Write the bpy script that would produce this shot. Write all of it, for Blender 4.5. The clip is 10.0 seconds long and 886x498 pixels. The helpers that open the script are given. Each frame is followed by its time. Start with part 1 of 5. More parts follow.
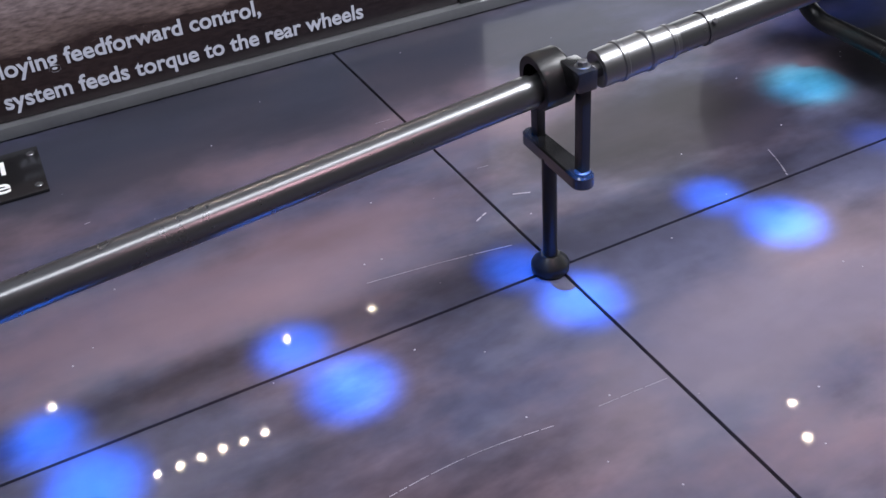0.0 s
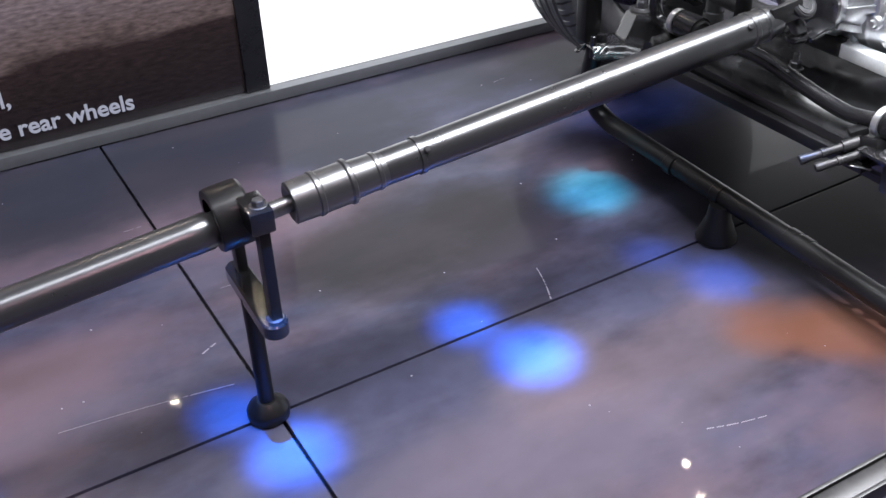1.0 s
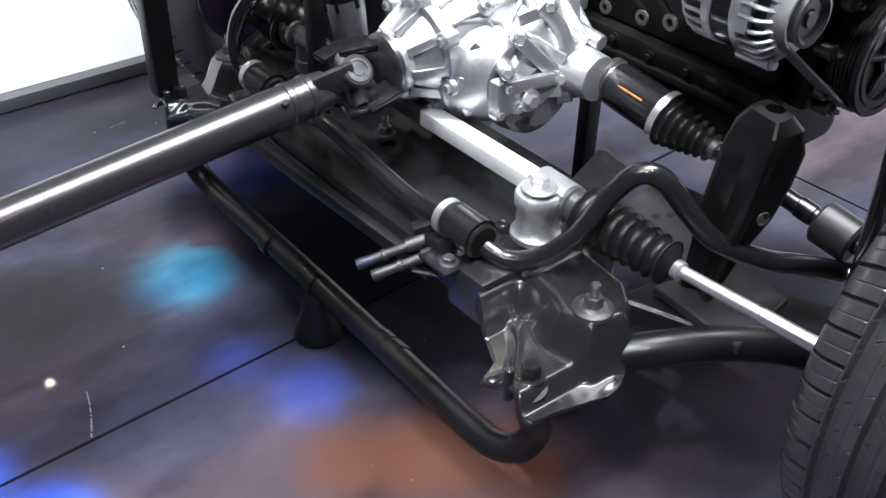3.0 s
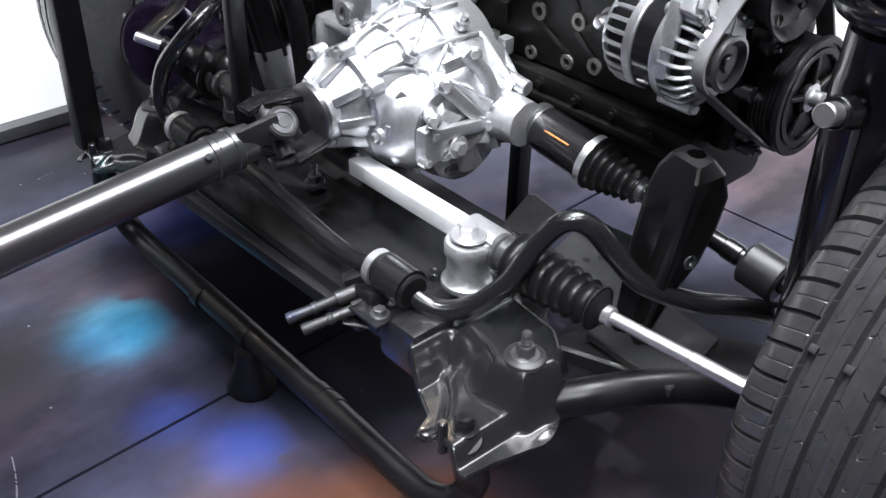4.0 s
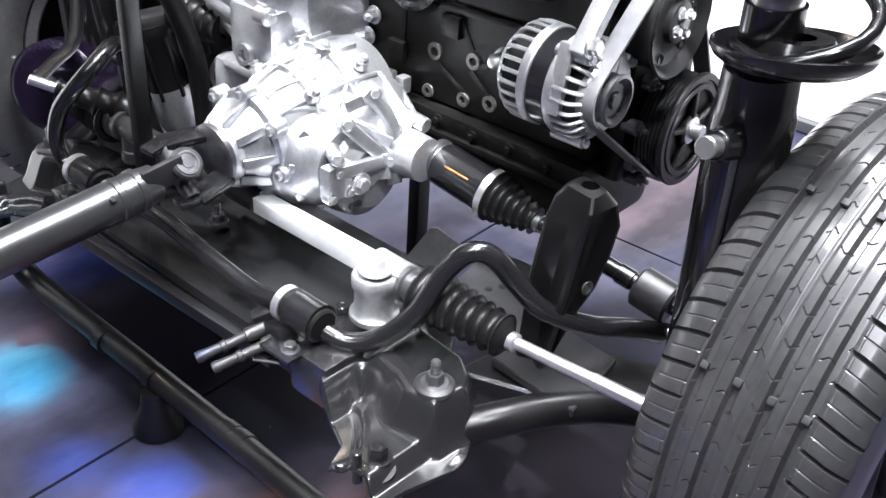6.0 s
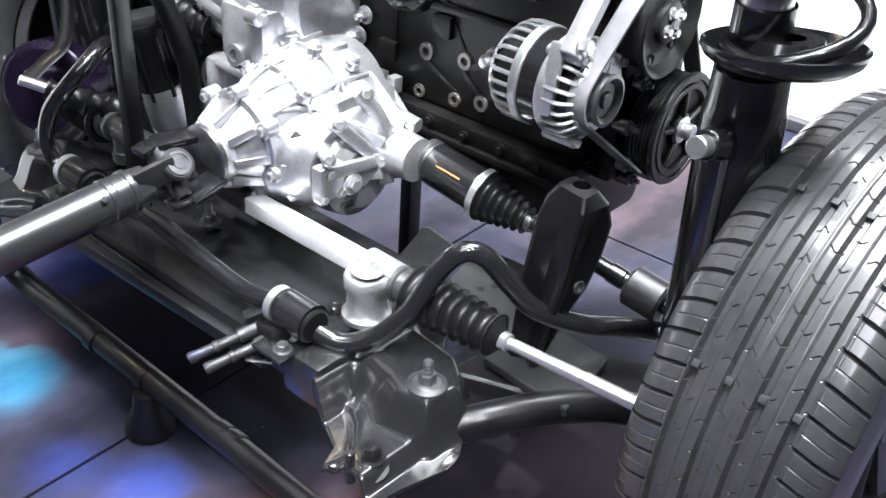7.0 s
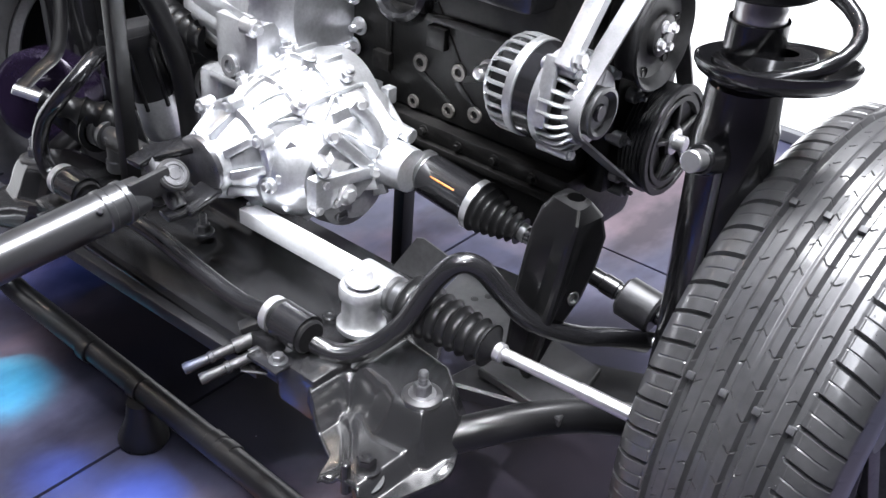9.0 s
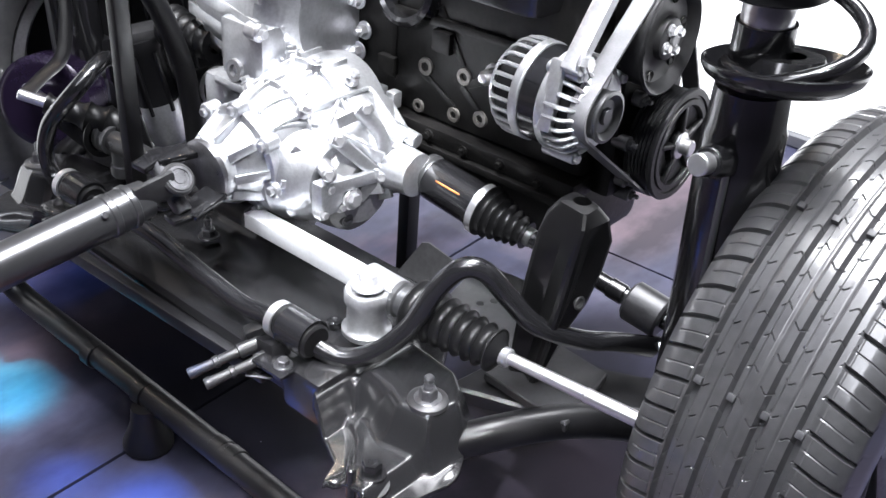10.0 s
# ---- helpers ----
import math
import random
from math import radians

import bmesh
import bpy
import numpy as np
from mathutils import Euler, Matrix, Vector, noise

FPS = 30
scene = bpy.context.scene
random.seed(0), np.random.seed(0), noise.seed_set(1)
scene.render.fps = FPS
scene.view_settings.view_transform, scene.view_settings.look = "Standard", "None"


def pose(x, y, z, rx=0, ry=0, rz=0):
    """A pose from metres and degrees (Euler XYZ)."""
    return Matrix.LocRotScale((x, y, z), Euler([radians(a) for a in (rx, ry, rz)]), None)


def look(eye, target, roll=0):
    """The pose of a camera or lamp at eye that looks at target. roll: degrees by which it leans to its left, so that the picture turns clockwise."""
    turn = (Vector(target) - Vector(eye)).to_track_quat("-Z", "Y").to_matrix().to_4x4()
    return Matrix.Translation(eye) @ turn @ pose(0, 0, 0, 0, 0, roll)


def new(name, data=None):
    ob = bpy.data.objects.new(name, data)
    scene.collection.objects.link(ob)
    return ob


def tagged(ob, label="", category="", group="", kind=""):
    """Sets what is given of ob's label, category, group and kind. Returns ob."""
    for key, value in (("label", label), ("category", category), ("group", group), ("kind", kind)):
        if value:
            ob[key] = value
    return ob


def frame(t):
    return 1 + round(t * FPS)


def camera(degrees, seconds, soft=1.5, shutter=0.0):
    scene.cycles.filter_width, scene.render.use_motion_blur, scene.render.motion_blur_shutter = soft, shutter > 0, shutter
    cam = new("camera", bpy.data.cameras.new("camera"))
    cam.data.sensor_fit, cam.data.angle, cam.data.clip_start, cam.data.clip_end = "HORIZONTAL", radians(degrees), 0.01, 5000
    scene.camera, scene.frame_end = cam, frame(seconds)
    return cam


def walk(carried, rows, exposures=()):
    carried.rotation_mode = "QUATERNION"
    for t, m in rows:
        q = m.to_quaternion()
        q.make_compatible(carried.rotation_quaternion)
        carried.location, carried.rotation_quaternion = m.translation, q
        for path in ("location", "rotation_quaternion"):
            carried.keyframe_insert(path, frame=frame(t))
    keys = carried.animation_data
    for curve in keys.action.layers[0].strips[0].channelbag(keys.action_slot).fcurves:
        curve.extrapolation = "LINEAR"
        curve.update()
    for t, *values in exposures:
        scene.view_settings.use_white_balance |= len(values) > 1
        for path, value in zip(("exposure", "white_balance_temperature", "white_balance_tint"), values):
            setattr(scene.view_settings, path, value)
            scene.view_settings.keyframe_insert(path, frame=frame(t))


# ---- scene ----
cam = camera(48.1, 10.0)
PATH = [
    (0, (-0.716, -1.206, 1.113), (-0.095, 0.275, -0.079), -5.2),
    (0.5, (-0.504, -1.183, 1.116), (0.229, 0.284, -0.029), -2.5),
    (1, (-0.299, -1.15, 1.109), (0.485, 0.306, -0.016), -2.0),
    (1.5, (-0.057, -1.141, 1.101), (0.727, 0.302, -0.04), -1.1),
    (2, (0.115, -1.092, 1.101), (1.019, 0.252, -0.072), 0.6),
    (2.5, (0.238, -1.068, 1.091), (1.227, 0.195, -0.104), 1.3),
    (4, (0.341, -1.062, 1.107), (1.477, 0.142, -0.016), 1.7),
    (4.5, (0.339, -1.059, 1.116), (1.555, 0.082, 0.011), 2.2),
    (5, (0.312, -1.062, 1.124), (1.576, 0.055, 0.051), 3.2),
    (5.5, (0.301, -1.069, 1.125), (1.591, 0.032, 0.065), 3.5),
    (6, (0.304, -1.072, 1.127), (1.617, 0.005, 0.07), 3.9),
    (7.5, (0.302, -1.072, 1.133), (1.627, -0.013, 0.073), 4.0),
    (8, (0.302, -1.071, 1.138), (1.63, -0.019, 0.075), 4.0),
    (8.5, (0.298, -1.07, 1.138), (1.632, -0.017, 0.083), 4.2),
    (9, (0.295, -1.066, 1.139), (1.638, -0.017, 0.091), 4.5),
    (9.5, (0.295, -1.064, 1.139), (1.642, -0.015, 0.097), 4.5),
    (10, (0.296, -1.063, 1.135), (1.637, -0.004, 0.097), 4.3),
]
walk(cam, [(t, look(eye, target, roll)) for t, eye, target, roll in PATH],
     exposures=((0, 0.08), (1, 0.0), (2, -0.1), (2.5, -0.25), (4, -0.28), (4.4, 0.15), (5, 0.28), (6, 0.38), (10, 0.4)))


# ---- light ----
world = bpy.data.worlds.new("hall_dusk")
scene.world = world
world.use_nodes = True
world.node_tree.nodes["Background"].inputs[0].default_value = (0.55, 0.62, 0.85, 1)
world.node_tree.nodes["Background"].inputs[1].default_value = 0.03


def area(name, eye, target, sx, sy, watts, colour=(1, 1, 1)):
    d = bpy.data.lights.new(name, "AREA")
    d.shape, d.size, d.size_y, d.energy, d.color = "RECTANGLE", sx, sy, watts, colour
    ob = new(name, d)
    ob.matrix_world = look(eye, target)
    return ob


def spot(name, eye, target, radius, watts, colour, blend=0.9, soft=0.03):
    d = bpy.data.lights.new(name, "SPOT")
    dist = (Vector(target) - Vector(eye)).length
    d.spot_size, d.spot_blend = 2 * math.atan(radius / dist), blend
    d.energy, d.color, d.shadow_soft_size = watts, colour, soft
    ob = new(name, d)
    ob.matrix_world = look(eye, target)
    return ob


# unseen lights added over the stand: ceiling softlights, and spots that brighten the exhibit
area("ceiling_softlight", (1.0, 2.5, 7.3), (1.0, 2.4, 0), 15, 13, 170, (0.74, 0.78, 1.0))
area("ceiling_striplight", (-0.2, -0.75, 3.4), (-0.2, -0.2, 0.3), 5.6, 0.6, 125, (0.9, 0.92, 1.0))
area("ceiling_softlight", (1.6, -0.5, 3.2), (1.55, -0.5, 0.3), 1.1, 2.2, 215, (0.95, 0.96, 1.0))
spot("exhibit_fill_spot", (-1.2, -2.3, 3.2), (0.98, -0.46, 0.3), 0.26, 760, (0.96, 0.97, 1.0), 0.8, 0.22)
spot("exhibit_fill_spot", (0.85, 0.65, 3.2), (1.28, 0.03, 0.64), 0.34, 560, (0.96, 0.97, 1.0), 0.8)
spot("exhibit_fill_spot", (0.6, -1.7, 3.2), (1.34, -0.42, 0.66), 0.38, 560, (0.96, 0.97, 1.0), 0.9)
spot("exhibit_fill_spot", (-0.6, -0.9, 3.2), (1.05, -0.35, 0.33), 0.36, 400, (0.96, 0.97, 1.0), 0.9)
spot("exhibit_fill_spot", (0.4, 0.35, 3.2), (1.12, -0.2, 0.4), 0.3, 480, (0.92, 0.95, 1.0), 0.9)
# effect lights from the front truss: pools of blue along the shaft, under the front axle, and one of teal
BLUE = (0.0, 0.19, 1.0)
for px, k in ((-0.857, 1.0), (-0.448, 1.0), (-0.018, 0.8), (0.423, 1.0), (0.842, 0.2)):
    spot("blue_effect_light", (px - 0.1, 0.6, 3.1), (px - 0.03, 0.055, 0), 0.075, 5600 * k, BLUE, 1.0, 0.03)
    spot("blue_effect_light", (px + 0.1, -0.6, 3.1), (px + 0.025, -0.08, 0), 0.088, 10000 * k, BLUE, 1.0, 0.03)
for px, py, sy, pr, pw in ((1.2, 0.55, 0.9, 0.15, 1400),):
    spot("blue_effect_light", (-2.6, sy, 2.5), (px, py, 0), pr, pw, BLUE, 1.0)
spot("teal_effect_light", (0.845, 0.38, 3.1), (0.845, 0.312, 0), 0.115, 3800, (0.0, 0.7, 0.85), 1.0)
# warm effect lights: a dusky dirt-road glow on the floor
spot("rose_effect_light", (0.3, -2.4, 3.0), (0.45, -0.3, 0), 0.5, 170, (1.0, 0.55, 0.65), 1.0, 0.4)
spot("rose_effect_light", (-0.5, -2.4, 3.0), (-0.45, 0.25, 0), 0.5, 170, (1.0, 0.55, 0.65), 1.0, 0.4)


# ---- materials ----
def mat(name, base, rough=0.5, metal=0.0, vary=0.15, scale=30.0, bump=0.0, bump_scale=200.0, coat=0.0, wear=0.0, tint=None, even=0.22, spec=0.5):
    """A principled material whose colour and gloss vary at a coarse and a fine scale, with fine relief."""
    m = bpy.data.materials.new(name)
    m.use_nodes = True
    nt = m.node_tree
    b = nt.nodes["Principled BSDF"]
    b.inputs["Metallic"].default_value = metal
    b.inputs["Coat Weight"].default_value = coat
    b.inputs["Specular IOR Level"].default_value = spec
    b.inputs["Coat Roughness"].default_value = 0.12
    tc = nt.nodes.new("ShaderNodeTexCoord")
    n1 = nt.nodes.new("ShaderNodeTexNoise")
    n1.inputs["Scale"].default_value, n1.inputs["Detail"].default_value = scale, 6
    n2 = nt.nodes.new("ShaderNodeTexNoise")
    n2.inputs["Scale"].default_value, n2.inputs["Detail"].default_value = scale * 9, 4
    mix = nt.nodes.new("ShaderNodeMath")
    mix.operation = "MULTIPLY_ADD"
    mix.inputs[1].default_value = 0.6
    nt.links.new(tc.outputs["Object"], n1.inputs["Vector"])
    nt.links.new(tc.outputs["Object"], n2.inputs["Vector"])
    half = nt.nodes.new("ShaderNodeMath")
    half.operation = "MULTIPLY"
    half.inputs[1].default_value = 0.4
    nt.links.new(n2.outputs["Fac"], half.inputs[0])
    nt.links.new(n1.outputs["Fac"], mix.inputs[0])
    nt.links.new(half.outputs[0], mix.inputs[2])
    ramp = nt.nodes.new("ShaderNodeValToRGB")
    e = ramp.color_ramp.elements
    lo = [c * (1 - vary) for c in base]
    hi = [min(1, c * (1 + vary)) for c in (tint or base)]
    e[0].position, e[0].color = 0.3, (*lo, 1)
    e[1].position, e[1].color = 0.7, (*hi, 1)
    nt.links.new(mix.outputs[0], ramp.inputs[0])
    nt.links.new(ramp.outputs[0], b.inputs["Base Color"])
    rr = nt.nodes.new("ShaderNodeMapRange")
    rr.inputs["From Min"].default_value, rr.inputs["From Max"].default_value = 0.3, 0.7
    rr.inputs["To Min"].default_value, rr.inputs["To Max"].default_value = max(0.03, rough * (1 - even)), min(1, rough * (1 + even) + wear)
    nt.links.new(mix.outputs[0], rr.inputs["Value"])
    nt.links.new(rr.outputs[0], b.inputs["Roughness"])
    if bump:
        nb = nt.nodes.new("ShaderNodeTexNoise")
        nb.inputs["Scale"].default_value, nb.inputs["Detail"].default_value = bump_scale, 5
        nt.links.new(tc.outputs["Object"], nb.inputs["Vector"])
        bp = nt.nodes.new("ShaderNodeBump")
        bp.inputs["Strength"].default_value, bp.inputs["Distance"].default_value = bump, 0.0006
        nt.links.new(nb.outputs["Fac"], bp.inputs["Height"])
        nt.links.new(bp.outputs[0], b.inputs["Normal"])
    return m


def glow(name, colour, strength, base=0.85):
    m = bpy.data.materials.new(name)
    m.use_nodes = True
    b = m.node_tree.nodes["Principled BSDF"]
    b.inputs["Base Color"].default_value = (base, base, base, 1)
    b.inputs["Emission Color"].default_value = (*colour, 1)
    b.inputs["Emission Strength"].default_value = strength
    return m


BLACK = mat("black_gloss_paint", (0.009, 0.009, 0.01), 0.2, 0.0, 0.2, 8, 0.0, 300, 0.5, even=0.1)
SATIN = mat("black_satin_paint", (0.006, 0.006, 0.0068), 0.34, 0.0, 0.3, 14, 0.1, 350, 0.1, 0.1, spec=0.35)
CASTBLACK = mat("dark_cast_iron", (0.007, 0.0067, 0.0065), 0.4, 0.0, 0.8, 14, 0.6, 120, spec=0.25)
RUBBER = mat("black_rubber", (0.007, 0.007, 0.0075), 0.36, 0.0, 0.2, 40, 0.1, 300, spec=0.35)
TYRE = mat("tyre_rubber", (0.07, 0.07, 0.073), 0.33, 0.0, 0.35, 9, 0.12, 500, 0.9, 0.08)
SUBPAINT = mat("black_dip_coat", (0.012, 0.012, 0.013), 0.24, 0.0, 0.1, 6, 0.0, 220, 0.5, even=0.03)
STEEL = mat("dark_satin_steel", (0.19, 0.192, 0.198), 0.34, 0.88, 0.05, 5, even=0.04)
SHAFT = mat("dark_shaft_paint", (0.13, 0.132, 0.137), 0.28, 0.82, 0.06, 5, even=0.05)
ALU = mat("cast_aluminium", (0.6, 0.61, 0.63), 0.37, 0.86, 0.22, 22, 0.5, 260)
RAWALU = mat("raw_cast_aluminium", (0.66, 0.67, 0.69), 0.45, 0.45, 0.12, 22, 0.3, 260)
ALUDARK = mat("grey_cast_aluminium", (0.3, 0.3, 0.31), 0.45, 0.75, 0.3, 18, 0.35, 220)
SILVER = mat("bright_zinc_steel", (0.78, 0.78, 0.8), 0.3, 0.9, 0.06, 30, even=0.08)
BOSS = mat("worn_grey_boss", (0.16, 0.15, 0.14), 0.42, 0.7, 0.35, 40, 0.2, 300)
WEARBAR = mat("grey_rubber", (0.075, 0.075, 0.08), 0.5, 0, 0.2, 60)
BOLT = mat("dark_zinc_bolt", (0.2, 0.2, 0.21), 0.33, 0.9, 0.3, 60, 0.1, 500)
BELT = mat("belt_back_rubber", (0.2, 0.2, 0.21), 0.5, 0.0, 0.2, 60, 0.1, 500)
TRIM = mat("satin_aluminium_trim", (0.2, 0.205, 0.22), 0.4, 0.6, 0.1, 8)
TOWERPAINT = mat("black_matt_coat", (0.003, 0.003, 0.0033), 0.36, 0.0, 0.3, 14, 0.15, 350)
FRAMEBLACK = mat("black_frame_profile", (0.012, 0.012, 0.015), 0.3)
DULL = mat("grey_stamped_steel", (0.045, 0.045, 0.047), 0.38, 0.5, 0.35, 14, 0.15, 260)
HALL = mat("dark_hall_cladding", (0.05, 0.05, 0.06), 0.7, 0.0, 0.2, 2)
WALLGLOW = glow("backlit_white_fabric", (0.95, 0.97, 1.0), 0.98)
INK = glow("backlit_pale_blue_lettering", (0.42, 0.45, 0.64), 0.42, 0.2)
WHITEINK = mat("white_lettering", (0.8, 0.8, 0.8), 0.5, 0, 0.03, 5)
COPPER = mat("copper_line", (0.75, 0.25, 0.08), 0.3, 0.6, 0.1, 50)
PURPLE = mat("violet_black_dust_cover", (0.013, 0.008, 0.022), 0.25, 0.3, 0.2, 20)


# ---- mesh helpers ----
def thing(name, loc, label, category, group="", kind=""):
    ob = new(name)
    ob.empty_display_size = 0.05
    ob.location = loc
    return tagged(ob, label, category, group, kind)


def world_origin(ob):
    p = Vector((0, 0, 0))
    while ob:
        p += Vector(ob.location)
        ob = ob.parent
    return p


def link(name, bm, material, smooth=35):
    me = bpy.data.meshes.new(name)
    bmesh.ops.recalc_face_normals(bm, faces=bm.faces[:])
    bm.to_mesh(me)
    bm.free()
    me.materials.append(material)
    if smooth:
        me.shade_smooth()
        me.set_sharp_from_angle(angle=radians(smooth))
    return new(name, me)


def part(name, bm, material, parent, label="", smooth=35):
    """One mesh, modelled in world places, under a thing or a part."""
    ob = link(name, bm, material, smooth)
    ob.parent = parent
    ob.matrix_parent_inverse = Matrix() if parent.parent else Matrix.Translation(-world_origin(parent))
    return tagged(ob, label)


def frame_of(direction):
    return Vector(direction).normalized().to_track_quat("Z", "Y").to_matrix().to_4x4()


def lathe(bm, p0, direction, profile, seg=32):
    """Turned body: profile of (distance along, radius)."""
    m = Matrix.Translation(p0) @ frame_of(direction)
    rings = []
    for d, r in profile:
        if r < 1e-5:
            rings.append([bm.verts.new(m @ Vector((0, 0, d)))])
        else:
            rings.append([bm.verts.new(m @ Vector((r * math.cos(2 * math.pi * i / seg), r * math.sin(2 * math.pi * i / seg), d))) for i in range(seg)])
    for a, b in zip(rings, rings[1:]):
        for i in range(seg):
            j = (i + 1) % seg
            if len(a) == 1 and len(b) == 1:
                continue
            if len(a) == 1:
                bm.faces.new((a[0], b[j], b[i]))
            elif len(b) == 1:
                bm.faces.new((a[i], a[j], b[0]))
            else:
                bm.faces.new((a[i], a[j], b[j], b[i]))
    return bm


def cyl(bm, p0, p1, r, r2=None, seg=20, edge=0.0015):
    p0, p1 = Vector(p0), Vector(p1)
    n, r2 = (p1 - p0).length, r if r2 is None else r2
    e = min(edge, n * 0.3, r * 0.4, r2 * 0.4)
    return lathe(bm, p0, p1 - p0, ((0, 0), (0, r - e), (e, r), (n - e, r2), (n, r2 - e), (n, 0)), seg)


def box(bm, x0, x1, y0, y1, z0, z1, bevel=0.003, m=None):
    g = bmesh.ops.create_cube(bm, size=1)
    vs = g["verts"]
    for v in vs:
        v.co = Vector(((x0 + x1) / 2 + v.co.x * (x1 - x0), (y0 + y1) / 2 + v.co.y * (y1 - y0), (z0 + z1) / 2 + v.co.z * (z1 - z0)))
    if bevel:
        es = list({e for v in vs for e in v.link_edges})
        out = bmesh.ops.bevel(bm, geom=es, offset=bevel, segments=2, affect="EDGES", profile=0.6)
        vs = list({v for f in out["faces"] for v in f.verts} | {v for v in vs if v.is_valid})
    if m:
        for v in vs:
            v.co = m @ v.co
    return bm


def obox(bm, centre, size, direction=(0, 0, 1), roll=0.0, bevel=0.003):
    """A bevelled block whose own z runs along direction."""
    m = Matrix.Translation(centre) @ frame_of(direction) @ pose(0, 0, 0, 0, 0, roll)
    a, b, c = (s / 2 for s in size)
    return box(bm, -a, a, -b, b, -c, c, bevel, m)


def beam(bm, p0, p1, w, h, bevel=0.003, roll=0.0):
    p0, p1 = Vector(p0), Vector(p1)
    return obox(bm, (p0 + p1) / 2, (w, h, (p1 - p0).length), p1 - p0, roll, bevel)


def spline(pts, steps=8):
    p = [Vector(q) for q in pts]
    p = [2 * p[0] - p[1]] + p + [2 * p[-1] - p[-2]]
    out = []
    for i in range(1, len(p) - 2):
        for k in range(steps):
            t = k / steps
            a, b, c, d = p[i - 1], p[i], p[i + 1], p[i + 2]
            out.append(0.5 * (2 * b + (c - a) * t + (2 * a - 5 * b + 4 * c - d) * t * t + (3 * b - a - 3 * c + d) * t ** 3))
    out.append(p[-2])
    return out


def sweep(bm, pts, r, seg=14, steps=8, flat=None):
    """A round bar along a smooth line. r: one radius or a function of 0..1; flat: function of 0..1 giving (wide, thin) factors."""
    line = spline(pts, steps) if steps > 1 else [Vector(p) for p in pts]
    n, rings, up = len(line), [], None
    for i, p in enumerate(line):
        tangent = (line[min(i + 1, n - 1)] - line[max(i - 1, 0)]).normalized()
        if up is None:
            up = Vector((0, 0, 1)) if abs(tangent.z) < 0.9 else Vector((1, 0, 0))
        up = (up - tangent * up.dot(tangent)).normalized()
        side = tangent.cross(up)
        t = i / (n - 1)
        rad = r(t) if callable(r) else r
        fa, fb = flat(t) if flat else (1, 1)
        rings.append([bm.verts.new(p + rad * (fa * side * math.cos(2 * math.pi * k / seg) + fb * up * math.sin(2 * math.pi * k / seg))) for k in range(seg)])
    for a, b in zip(rings, rings[1:]):
        for k in range(seg):
            bm.faces.new((a[k], a[(k + 1) % seg], b[(k + 1) % seg], b[k]))
    bm.faces.new(rings[0][::-1])
    bm.faces.new(rings[-1])
    return bm


def hexbolt(bm, p, direction, r=0.009, h=0.008, washer=True, stud=0.0):
    d = Vector(direction).normalized()
    p = Vector(p)
    if washer:
        cyl(bm, p - d * 0.001, p + d * 0.002, r * 1.5, seg=20, edge=0.0006)
        p = p + d * 0.002
    lathe(bm, p, d, ((0, 0), (0, r), (h * 0.85, r), (h, r * 0.86), (h, r * 0.4), (h * 0.9, 0)), 6)
    if stud:
        lathe(bm, p + d * h * 0.8, d, [(0, r * 0.55)] + [(stud * k / 8, r * (0.55 if k % 2 else 0.47)) for k in range(1, 8)] + [(stud, r * 0.4), (stud, 0)], 12)
    return bm


def plate(bm, outline, z0, z1, m=None, bevel=0.0015):
    """A flat plate from a closed outline of (x, y)."""
    vs = [bm.verts.new((x, y, z0)) for x, y in outline]
    f = bm.faces.new(vs)
    g = bmesh.ops.extrude_face_region(bm, geom=[f])
    top = [v for v in g["geom"] if isinstance(v, bmesh.types.BMVert)]
    for v in top:
        v.co.z = z1
    allv = vs + top
    if bevel:
        es = [e for e in {e for v in top for e in v.link_edges} if e.verts[0] in top and e.verts[1] in top]
        out = bmesh.ops.bevel(bm, geom=es, offset=bevel, segments=1, affect="EDGES")
        allv = [v for v in set(allv) | {v for f in out["faces"] for v in f.verts} if v.is_valid]
    if m:
        for v in allv:
            v.co = m @ v.co
    return bm


def bellows(bm, p0, p1, r0, r1, n, depth=0.006, seg=28):
    p0, p1 = Vector(p0), Vector(p1)
    length = (p1 - p0).length
    prof = [(0, r0 * 0.75), (0, r0)]
    k = n * 8
    for i in range(k + 1):
        t = i / k
        r = r0 + (r1 - r0) * t
        prof.append((0.02 * length + 0.96 * length * t, r - depth * abs(math.sin(math.pi * n * t)) ** 0.75))
    prof += [(length, r1), (length, r1 * 0.5)]
    return lathe(bm, p0, p1 - p0, prof, seg)


def B():
    return bmesh.new()


def lettering(text, size, m, material, parent, align="LEFT", name="lettering", bold=0.0):
    cu = bpy.data.curves.new(name, "FONT")
    cu.body, cu.size, cu.align_x, cu.extrude, cu.offset = text, size, align, 0.0006, bold
    tmp = new("tmp_text", cu)
    me = bpy.data.meshes.new_from_object(tmp.evaluated_get(bpy.context.evaluated_depsgraph_get()))
    bpy.data.objects.remove(tmp)
    me.materials.clear()
    me.materials.append(material)
    ob = new(name, me)
    ob.parent = parent
    ob.matrix_parent_inverse = Matrix.Translation(-world_origin(parent))
    ob.matrix_basis = m
    return ob


